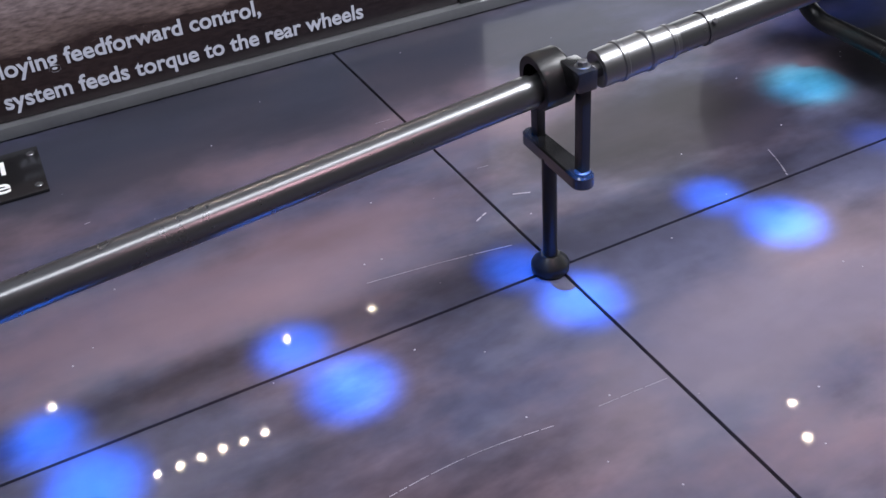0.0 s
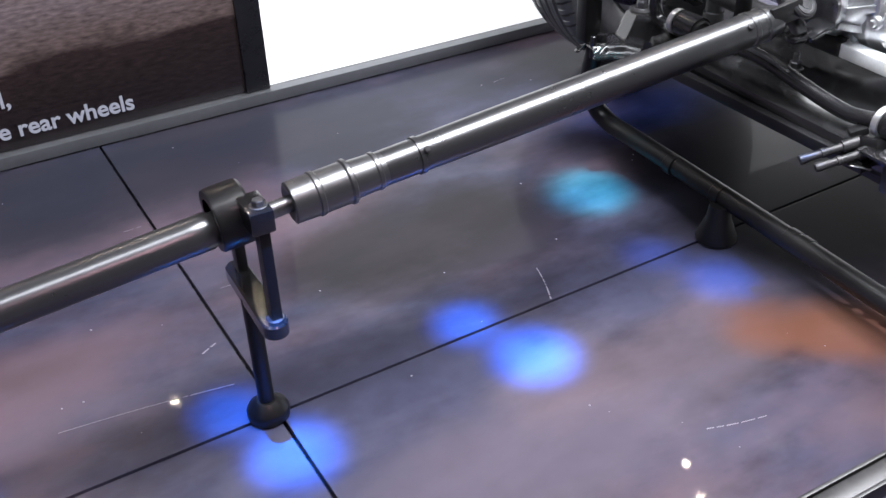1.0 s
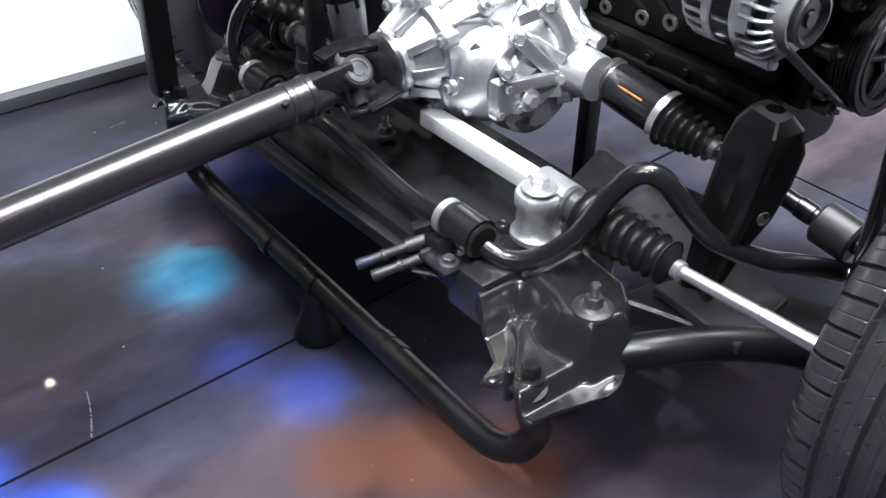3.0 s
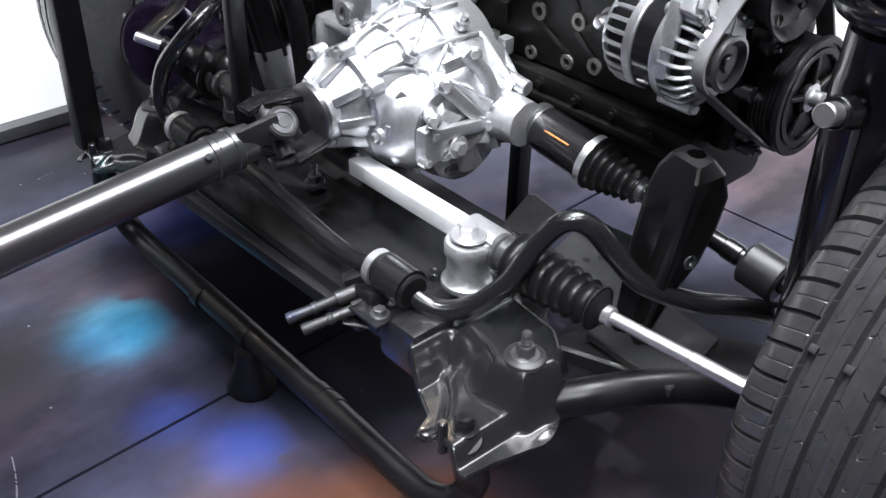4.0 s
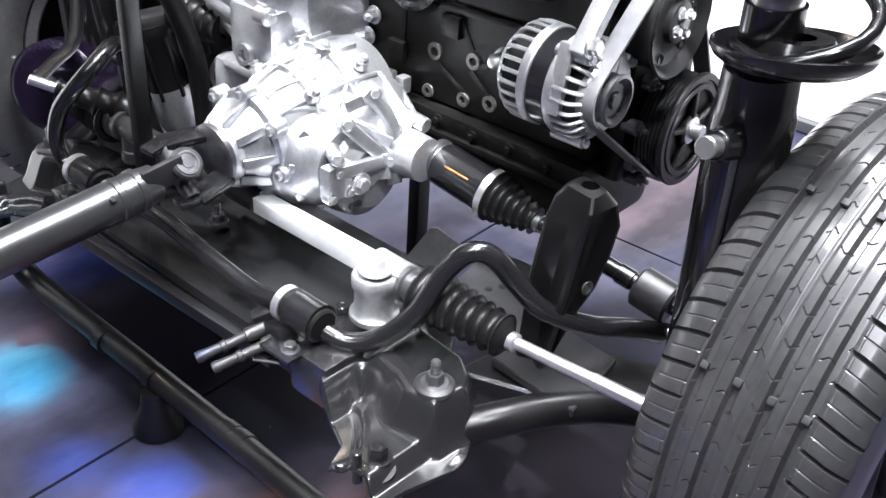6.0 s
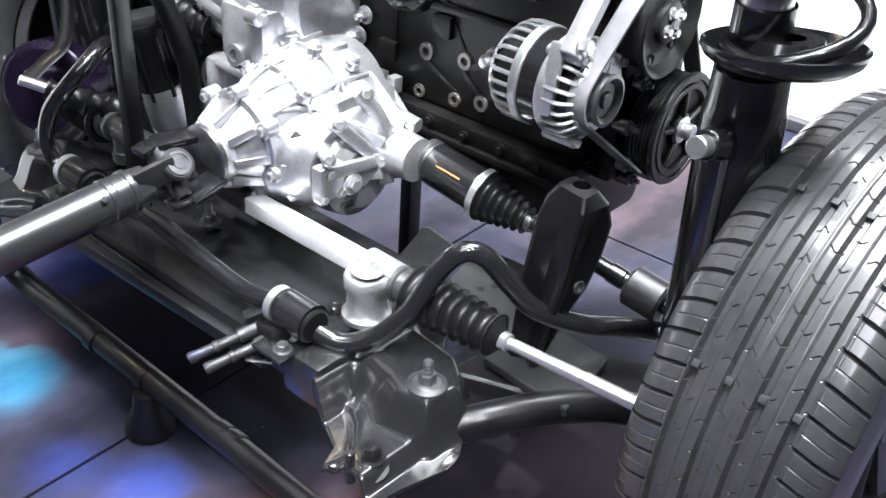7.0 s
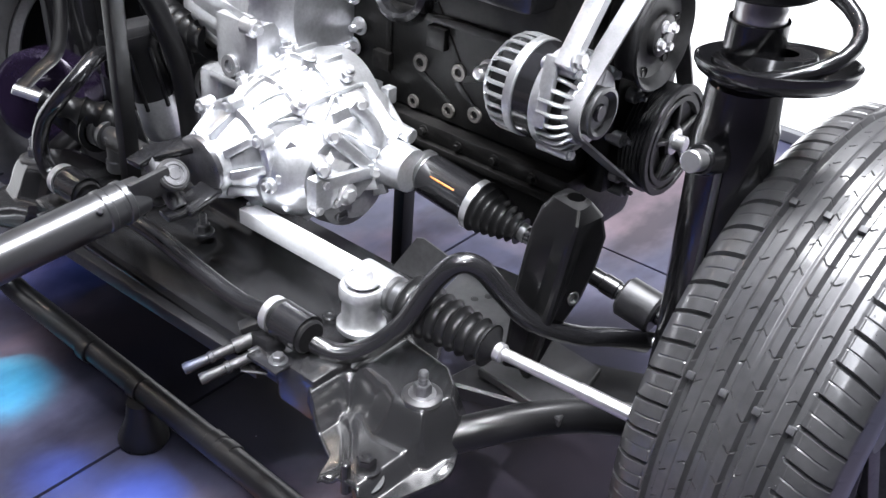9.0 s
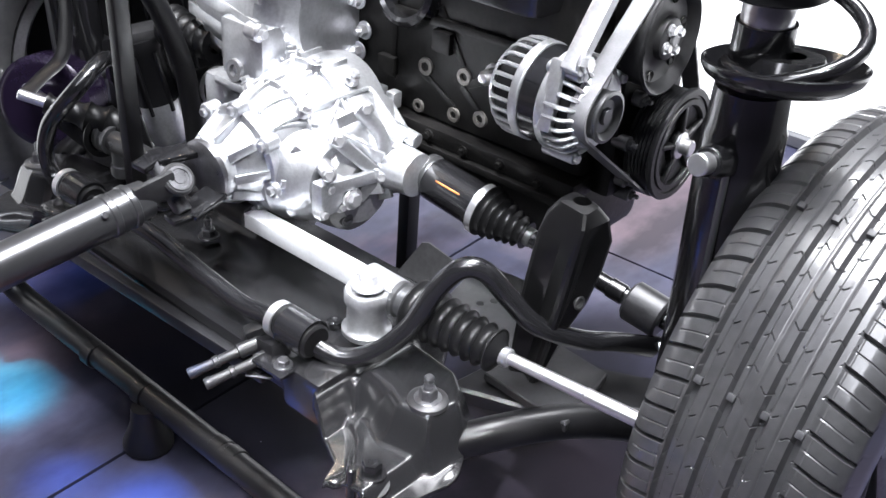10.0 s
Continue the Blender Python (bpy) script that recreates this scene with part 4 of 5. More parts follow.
        beam(bm, b0 + n * 0.09, b0 + n * 0.04 + Vector((0, -0.09, 0)), 0.007, 0.018, 0.002)
        part("rib", bm, ALU, t)
    bm = B()
    cyl(bm, (1.305, -0.11, 0.52), (1.31, -0.2, 0.508), 0.013, 0.012, 20)
    part("breather_boss", bm, ALU, t)
    # cast ribs that run over the case: straight, round and crossing
    def case_rib(x0, a0, x1, a1, wide=0.0035, high=0.008):
        bm = B()
        rows = []
        for k in range(13):
            u = k / 12
            x, a = x0 + (x1 - x0) * u, a0 + (a1 - a0) * u
            p, q = on_case(x, a), on_case(x + (x1 - x0) * 0.01, a + (a1 - a0) * 0.01)
            out = (on_case(x, a, 0.01) - p).normalized()
            across = (q - p).normalized().cross(out)
            rows.append([bm.verts.new(p + across * wide * i + out * h) for i, h in ((-1.6, -0.004), (-0.8, high * 0.85), (0, high), (0.8, high * 0.85), (1.6, -0.004))])
        for a, b in zip(rows, rows[1:]):
            for i in range(4):
                bm.faces.new((a[i], a[i + 1], b[i + 1], b[i]))
        bm.faces.new(rows[0])
        bm.faces.new(rows[-1][::-1])
        part("rib", bm, ALU, t)

    for a in (-75, -45, -18, 12, 42, 72, 100):
        case_rib(1.142, a, 1.3, a + 4)
    for x in (1.186, 1.246):
        for a in (-80, -20, 40):
            case_rib(x, a, x, a + 60, 0.003, 0.007)
    for a in (-45, -18, 12, 42, 72):
        case_rib(1.15, a, 1.246, a + 30, 0.0028, 0.006)
        case_rib(1.186, a + 30, 1.25, a, 0.0028, 0.006)
    for x, a in ((1.242, 12), (1.186, 42), (1.25, -18), (1.19, -45), (1.188, 100), (1.27, 60), (1.28, 35)):
        bm = B()
        p, q = on_case(x, a), on_case(x, a, 0.014)
        cyl(bm, p, q, 0.0125, 0.0105, 18, 0.002)
        hexbolt(bm, q, q - p, 0.0078, 0.007, True)
        part("case_bolt", bm, SILVER, t)
    # braces on the output side, from bolt to bolt
    for a, b, w in (((1.187, -0.15, 0.535), (1.25, -0.178, 0.466), 0.011), ((1.155, -0.168, 0.472), (1.25, -0.178, 0.466), 0.012), ((1.222, -0.165, 0.43), (1.25, -0.178, 0.466), 0.008), ((1.2, -0.14, 0.55), (1.25, -0.15, 0.56), 0.01)):
        bm = B()
        beam(bm, a, b, w, 0.02, 0.004)
        part("brace", bm, ALU, t)
    bm = B()
    sweep(bm, ((1.232, -0.15, 0.565), (1.252, -0.168, 0.54), (1.262, -0.178, 0.505), (1.256, -0.18, 0.47)), 0.007, 10, 6, lambda u: (0.7, 1.6))
    part("brace", bm, ALU, t, "curved cast brace")
    # shelf and eye where the upper housing is bolted on
    bm = B()
    box(bm, 1.195, 1.32, -0.01, 0.125, 0.53, 0.545, 0.004)
    part("shelf", bm, ALU, t)
    bm = B()
    box(bm, 1.205, 1.30, 0.02, 0.12, 0.545, 0.64, 0.014)
    part("upper_block", bm, ALU, t)
    bm = B()
    lathe(bm, (1.206, 0.08, 0.562), (-1, 0, 0.1), ((-0.01, 0.02), (0.008, 0.017), (0.008, 0.0095), (-0.004, 0.0085), (-0.004, 0)), 24)
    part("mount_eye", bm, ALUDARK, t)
    # sump below, in a darker grey aluminium than the case
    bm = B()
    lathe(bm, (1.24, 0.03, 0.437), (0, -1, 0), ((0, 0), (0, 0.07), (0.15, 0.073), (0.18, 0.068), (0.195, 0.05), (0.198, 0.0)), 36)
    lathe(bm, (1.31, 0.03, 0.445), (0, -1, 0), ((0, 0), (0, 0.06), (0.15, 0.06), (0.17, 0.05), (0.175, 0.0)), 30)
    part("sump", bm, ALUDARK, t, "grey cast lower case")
    # clutch housing above
    bm = B()
    lathe(bm, (1.4, 0.28, 0.64), (0, -1, 0), ((0, 0), (0, 0.13), (0.06, 0.155), (0.16, 0.175), (0.2, 0.185), (0.22, 0.19), (0.236, 0.19), (0.24, 0.178), (0.25, 0.17), (0.262, 0.15), (0.268, 0.13), (0.262, 0.12), (0.262, 0.0)), 56)
    part("clutch_housing", bm, ALU, t)
    for k in range(12):
        a = math.pi * (0.55 + k * 0.075)
        n = Vector((math.cos(a), 0, math.sin(a)))
        b0 = Vector((1.4, 0.03, 0.64))
        bm = B()
        beam(bm, b0 + n * 0.192, b0 + n * 0.145 + Vector((0, 0.23, 0)), 0.008, 0.022, 0.003)
        part("rib", bm, ALU, t)
    for k in range(6):
        a = math.pi * (0.62 + k * 0.13)
        n = Vector((math.cos(a), 0, math.sin(a)))
        b0 = Vector((1.4, 0.03, 0.64)) + n * 0.192
        bm = B()
        cyl(bm, b0 + Vector((0, 0.02, 0)), b0 - Vector((0, 0.006, 0)), 0.014, seg=16)
        hexbolt(bm, b0 - Vector((0, 0.005, 0)), (0, -1, 0), 0.008, 0.008, True)
        part("housing_bolt", bm, SILVER, t)
    bm = B()
    box(bm, 1.2, 1.25, 0.11, 0.16, 0.44, 0.54, 0.012)
    part("side_mount", bm, ALU, t)


gearbox()


def half_shaft(s):
    """Half shaft from the gearbox to the hub; s = -1 is the long view side."""
    t = thing("half_shaft", (1.32, YC + s * 0.35, 0.41), "black half shaft with ribbed rubber boot and damper", "half shaft", "half shafts")
    a, b = Vector((1.315, YC + s * 0.2, 0.458)), Vector((1.335, YC + s * 0.74, 0.372))
    d = (b - a).normalized()
    at = lambda k: a + d * k
    bm = B()
    lathe(bm, at(-0.01), d, ((0, 0), (0, 0.033), (0.008, 0.034), (0.012, 0.031), (0.016, 0.031), (0.016, 0)), 36)
    part("seal_ring", bm, STEEL, t, "grey metal seal ring")
    bm = B()
    lathe(bm, at(0.004), d, ((0, 0), (0, 0.031), (0.004, 0.033), (0.08, 0.033), (0.088, 0.036), (0.094, 0.036), (0.094, 0)), 40)
    part("joint_cup", bm, BLACK, t)
    bm = B()
    lathe(bm, at(0.094), d, ((0, 0.03), (0, 0.0375), (0.012, 0.0375), (0.012, 0.03)), 40)
    obox(bm, at(0.1) + Vector((-0.03, 0, -0.018)), (0.008, 0.012, 0.01), d, 0, 0.002)
    part("boot_clamp", bm, SILVER, t, "bright steel boot clamp")
    bm = B()
    bellows(bm, at(0.106), at(0.18), 0.04, 0.021, 6, 0.007, 36)
    part("boot", bm, RUBBER, t, "ribbed black rubber boot")
    bm = B()
    cyl(bm, at(0.176), at(0.19), 0.014, seg=24)
    part("small_clamp", bm, STEEL, t)
    bm = B()
    cyl(bm, at(0.18), at(0.53), 0.0125, seg=24)
    cyl(bm, at(0.32), at(0.345), 0.0142, seg=24)
    part("shaft", bm, BLACK, t)
    bm = B()
    lathe(bm, at(0.352), d, ((0, 0.012), (0, 0.024), (0.004, 0.0285), (0.05, 0.0285), (0.054, 0.025), (0.054, 0.012)), 36)
    part("damper", bm, DULL, t, "grey rubber-covered damper weight")
    bm = B()
    sweep(bm, (at(0.03) + Vector((-0.026, 0, 0.018)), at(0.05) + Vector((-0.027, 0, 0.019)), at(0.075) + Vector((-0.026, 0, 0.019))), 0.0016, 8, 4)
    part("paint_mark", bm, COPPER, t, "orange paint mark")


half_shaft(-1)
half_shaft(1)


# ---- engine ----
def engine():
    t = thing("engine_block", (1.6, -0.2, 0.42), "dark cast engine block with bolts and webs", "engine")
    X = 1.405
    bm = B()
    box(bm, X, 1.63, -0.425, 0.03, 0.497, 1.15, 0.012)
    block = part("crankcase", bm, CASTBLACK, t)
    bm = B()
    box(bm, X - 0.022, 1.63, -0.43, 0.035, 0.468, 0.496, 0.006)
    bed = part("bedplate", bm, CASTBLACK, t)
    bm = B()
    box(bm, X - 0.005, 1.61, -0.42, 0.02, 0.36, 0.466, 0.02)
    part("oil_pan", bm, CASTBLACK, t)
    bm = B()
    box(bm, X - 0.03, X + 0.01, -0.43, 0.02, 0.456, 0.468, 0.003)
    part("gasket_rail", bm, CASTBLACK, t)
    for y, z, r in ((-0.128, 0.58, 0.0145), (-0.204, 0.586, 0.0135), (-0.189, 0.52, 0.012), (-0.24, 0.53, 0.013), (-0.117, 0.512, 0.011)):
        bm = B()
        lathe(bm, (X + 0.01, y, z), (-1, 0, 0), ((0, r * 1.15), (0.012, r), (0.0135, r * 0.93), (0.0135, r * 0.5), (0.006, r * 0.42), (0.006, 0)), 24)
        part("threaded_boss", bm, BOSS, block)
    for a, b in (((-0.2, 0.57), (-0.24, 0.535)), ((-0.21, 0.575), (-0.26, 0.6)), ((-0.12, 0.57), (-0.19, 0.53)), ((-0.2, 0.6), (-0.15, 0.68)), ((-0.26, 0.6), (-0.32, 0.66)), ((-0.06, 0.54), (-0.06, 0.68)), ((-0.3, 0.53), (-0.38, 0.6))):
        bm = B()
        beam(bm, (X, *a), (X, *b), 0.005, 0.012, 0.002)
        part("web", bm, CASTBLACK, block)
    bm = B()
    lathe(bm, (X + 0.004, -0.26, 0.605), (-1, 0, 0.1), ((0, 0.02), (0.008, 0.018), (0.01, 0.013), (0.03, 0.011), (0.036, 0.007), (0.038, 0)), 20)
    part("sender", bm, SILVER, t, "bright metal sender")
    for y, z in ((0.0, 0.604), (0.012, 0.567), (0.015, 0.65)):
        bm = B()
        hexbolt(bm, (X - 0.005, y, z), (-1, 0, 0), 0.010, 0.012, True, 0.01)
        part("flange_bolt", bm, SILVER, t)
    for k in range(6):
        bm = B()
        hexbolt(bm, (X - 0.022, -0.02 - k * 0.07, 0.483 - 0.004 * (k % 2)), (-1, 0, 0), 0.006, 0.006)
        part("bedplate_bolt", bm, CASTBLACK, bed)
    for k in range(2):
        bm = B()
        box(bm, X - 0.03, X - 0.01, -0.06 - k * 0.03, -0.042 - k * 0.03, 0.503, 0.53, 0.003)
        part("lug", bm, ALU, t)
    for k, (y, z) in enumerate(((-0.3, 0.548), (-0.345, 0.575), (-0.16, 0.625), (-0.31, 0.62), (-0.05, 0.56), (-0.37, 0.545))):
        bm = B()
        box(bm, X - 0.012, X + 0.01, y - 0.02, y + 0.016, z - 0.012, z + 0.014 + 0.004 * (k % 3), 0.004)
        part("cast_pad", bm, CASTBLACK, block)
    for y0, y1, z in ((-0.06, -0.32, 0.655),):
        bm = B()
        beam(bm, (X - 0.002, y0, z), (X - 0.002, y1, z + 0.006), 0.008, 0.014, 0.003)
        part("cast_ridge", bm, CASTBLACK, block)
    # dark round port of the intake side and fuel lines above
    bm = B()
    lathe(bm, (X + 0.004, -0.09, 0.69), (-1, 0, 0.2), ((0, 0.06), (0.02, 0.055), (0.026, 0.048), (0.022, 0.042), (-0.02, 0.04), (-0.02, 0)), 36)
    part("port", bm, BLACK, t, "black round port")
    bm = B()
    box(bm, X - 0.06, X + 0.02, -0.36, -0.16, 0.72, 0.84, 0.02)
    part("intake_housing", bm, BLACK, t)
    bm = B()
    box(bm, X - 0.008, X + 0.02, -0.425, -0.34, 0.53, 0.62, 0.006)
    part("bracket", bm, CASTBLACK, t)
    bm = B()
    box(bm, 1.43, 1.6, -0.46, -0.424, 0.47, 1.1, 0.01)
    part("timing_cover", bm, CASTBLACK, t, "dark timing case")
    for p in ((1.44, 0.56), (1.45, 0.5), (1.46, 0.62), (1.47, 0.47)):
        bm = B()
        cyl(bm, (p[0], -0.45, p[1]), (p[0], -0.475, p[1]), 0.011, seg=16)
        hexbolt(bm, (p[0], -0.474, p[1]), (0, -1, 0), 0.007, 0.007, False, 0.008)
        part("timing_bolt", bm, BOLT, t)


engine()


def alternator():
    t = thing("alternator", (1.325, -0.42, 0.645), "bright ribbed aluminium alternator with grey pulley", "alternator")
    cx, cz = 1.336, 0.641
    bm = B()
    cyl(bm, (cx, -0.345, cz), (cx, -0.47, cz), 0.05, seg=40)
    part("rotor", bm, RUBBER, t, "dark copper windings behind vents")
    bm = B()
    lathe(bm, (cx, -0.394, cz), (0, -1, 0), ((0, 0.05), (0, 0.0635), (0.002, 0.065), (0.026, 0.065), (0.028, 0.0635), (0.028, 0.05)), 48)
    part("stator", bm, BLACK, t, "black stator band")
    for y0, y1, nm in ((-0.34, -0.394, "rear_shell"), (-0.422, -0.476, "front_shell")):
        ya, yb = (y1, y0) if nm == "rear_shell" else (y0, y1)
        sg = 1 if yb > ya else -1
        bm = B()
        lathe(bm, (cx, ya, cz), (0, sg, 0), ((0, 0.05), (0, 0.066), (0.002, 0.0675), (0.012, 0.0675), (0.014, 0.0655), (0.014, 0.051)), 48)
        lathe(bm, (cx, yb - sg * 0.004, cz), (0, sg, 0), ((0, 0.046), (0, 0.053), (0.004, 0.051), (0.006, 0.05), (0.006, 0.03), (0.0, 0.03)), 48)
        lathe(bm, (cx, yb - sg * 0.002, cz), (0, sg, 0), ((0, 0.0), (0, 0.026), (0.01, 0.024), (0.012, 0.0)), 32)
        shell = part(nm, bm, ALU, t)
        for k in range(26):
            a = 2 * math.pi * k / 26
            n = Vector((math.cos(a), 0, math.sin(a)))
            bm = B()
            sweep(bm, (Vector((cx, ya + sg * 0.012, cz)) + n * 0.0648, Vector((cx, ya + sg * 0.038, cz)) + n * 0.0635, Vector((cx, yb - sg * 0.001, cz)) + n * 0.049), 0.0029, 6, 3)
            part("fin", bm, ALU, shell)
        for k in range(8):
            a = 2 * math.pi * (k + 0.4) / 8
            n = Vector((math.cos(a), 0, math.sin(a)))
            bm = B()
            beam(bm, Vector((cx, yb, cz)) + n * 0.022, Vector((cx, yb, cz)) + n * 0.049, 0.006, 0.008, 0.002)
            part("spoke", bm, ALU, shell)
    for a in (2.2, 4.3, 0.4, 5.6):
        n = Vector((math.cos(a), 0, math.sin(a)))
        bm = B()
        p = Vector((cx, -0.47, cz)) + n * 0.067
        cyl(bm, p + Vector((0, 0.05, 0)), p, 0.0085, seg=16)
        hexbolt(bm, p, (0, -1, 0), 0.0065, 0.005, False)
        part("through_bolt", bm, ALU, t)
    bm = B()
    lathe(bm, (cx - 0.008, -0.462, cz), (0, -1, 0), ((0, 0), (0, 0.014), (0.006, 0.03), (0.008, 0.0325), (0.03, 0.0325), (0.032, 0.0345), (0.036, 0.0345), (0.037, 0.03), (0.03, 0.022), (0.03, 0.012), (0.034, 0.01), (0.034, 0)), 40)
    part("pulley", bm, STEEL, t, "grey grooved pulley")


alternator()


def alternator_bracket():
    t = thing("alternator_bracket", (1.36, -0.44, 0.74), "bright aluminium bracket arm above the alternator", "bracket")
    bm = B()
    beam(bm, (1.285, -0.458, 0.7), (1.42, -0.45, 0.855), 0.026, 0.02, 0.005)
    part("arm", bm, ALU, t)
    bm = B()
    hexbolt(bm, (1.295, -0.469, 0.712), (0, -1, 0.1), 0.0105, 0.01)
    part("bolt", bm, SILVER, t)
    bm = B()
    beam(bm, (1.288, -0.44, 0.712), (1.272, -0.44, 0.62), 0.02, 0.012, 0.004)
    part("foot", bm, ALU, t)


alternator_bracket()


def crank_pulley():
    t = thing("crank_pulley", (1.535, -0.5, 0.54), "black grooved crankshaft pulley with bright centre bolt", "pulley")
    c = (1.535, -0.455, 0.54)
    bm = B()
    prof = [(0, 0.05), (0, 0.076)]
    for k in range(6):
        prof += [(0.006 + k * 0.006, 0.079), (0.009 + k * 0.006, 0.0755)]
    prof += [(0.043, 0.079), (0.045, 0.084), (0.05, 0.085), (0.053, 0.083), (0.053, 0.075), (0.05, 0.074), (0.05, 0.07), (0.053, 0.069), (0.053, 0.061), (0.046, 0.058), (0.044, 0.03)]
    lathe(bm, c, (0, -1, 0), prof, 64)
    part("rim", bm, SATIN, t)
    bm = B()
    lathe(bm, c, (0, -1, 0), ((0.03, 0.06), (0.03, 0.0), (0.03, 0.0)), 40)
    part("back_plate", bm, RUBBER, t)
    for k in range(5):
        a = 2 * math.pi * k / 5 + 0.4
        n = Vector((math.cos(a), 0, math.sin(a)))
        p = Vector((c[0], c[1] - 0.042, c[2]))
        bm = B()
        beam(bm, p + n * 0.02, p + n * 0.061, 0.024, 0.008, 0.003)
        part("spoke", bm, RUBBER, t)
    bm = B()
    lathe(bm, c, (0, -1, 0), ((0.03, 0), (0.03, 0.026), (0.05, 0.024), (0.052, 0.014), (0.052, 0)), 30)
    part("hub", bm, SATIN, t)
    bm = B()
    lathe(bm, (c[0], c[1] - 0.05, c[2]), (0, -1, 0), ((0, 0), (0, 0.02), (0.003, 0.02), (0.004, 0.012), (0.018, 0.012), (0.02, 0.01), (0.02, 0)), 24)
    part("centre_bolt", bm, SILVER, t, "bright centre bolt")


crank_pulley()


def pump_pulley():
    t = thing("pump_pulley", (1.455, -0.49, 0.715), "grey dished pump pulley with round holes", "pulley")
    c = Vector((1.452, -0.478, 0.716))
    bm = B()
    lathe(bm, c, (0, -1, 0), ((-0.012, 0.06), (-0.012, 0.068), (0.018, 0.068), (0.02, 0.074), (0.024, 0.0755), (0.026, 0.073), (0.023, 0.068), (0.012, 0.06), (0.009, 0.05), (0.01, 0.036), (0.014, 0.03), (0.022, 0.028), (0.024, 0.024), (0.024, 0.0)), 56)
    dish = part("dish", bm, DULL, t)
    for k in range(6):
        a = 2 * math.pi * k / 6 + 0.2
        n = Vector((math.cos(a), 0, math.sin(a)))
        bm = B()
        q = c + n * 0.0525 + Vector((0, -0.0095, 0))
        lathe(bm, q, (0, -1, 0), ((-0.002, 0.0), (0.002, 0.0062), (0.0028, 0.0072), (0.0014, 0.0078)), 16)
        part("hole_rim", bm, RUBBER, dish, "dark round hole")
    for k in range(4):
        a = 2 * math.pi * k / 4 + 0.5
        bm = B()
        q = c + Vector((math.cos(a), 0, math.sin(a))) * 0.0165 + Vector((0, -0.024, 0))
        hexbolt(bm, q, (0, -1, 0), 0.0058, 0.006, True)
        part("hub_bolt", bm, SILVER, dish)
    bm = B()
    cyl(bm, c + Vector((0, -0.024, 0)), c + Vector((0, -0.03, 0)), 0.0085, seg=20)
    part("hub", bm, ALUDARK, t)


pump_pulley()


def drive_belt():
    """A flat belt round the alternator, crank and pump pulleys."""
    t = thing("drive_belt", (1.43, -0.49, 0.52), "grey ribbed rubber drive belt round the pulleys", "belt")
    cs = [((1.322, 0.643), 0.036), ((1.535, 0.54), 0.0815), ((1.452, 0.716), 0.07)]
    pts = []
    for i in range(3):
        (c0, r0), (c1, r1), (c2, r2) = cs[i - 1], cs[i], cs[(i + 1) % 3]

        def tangent_angle(p, rp, q, rq):
            dx, dz = q[0] - p[0], q[1] - p[1]
            return math.atan2(dz, dx) - math.acos((rp - rq) / math.hypot(dx, dz))

        a0, a1 = tangent_angle(c0, r0, c1, r1), tangent_angle(c1, r1, c2, r2)
        while a1 < a0:
            a1 += 2 * math.pi
        for k in range(15):
            a = a0 + (a1 - a0) * k / 14
            pts.append((c1[0] + r1 * math.cos(a), c1[1] + r1 * math.sin(a), math.cos(a), math.sin(a)))
    bm = B()
    rings = []
    for x, z, nx, nz in pts:
        rings.append([bm.verts.new((x + nx * h, y, z + nz * h)) for h, y in ((0, -0.464), (0.0035, -0.464), (0.0035, -0.491), (0, -0.491))])
    for a, b in zip(rings, rings[1:] + rings[:1]):
        for k in range(4):
            bm.faces.new((a[k], a[(k + 1) % 4], b[(k + 1) % 4], b[k]))
    part("belt", bm, BELT, t)


drive_belt()


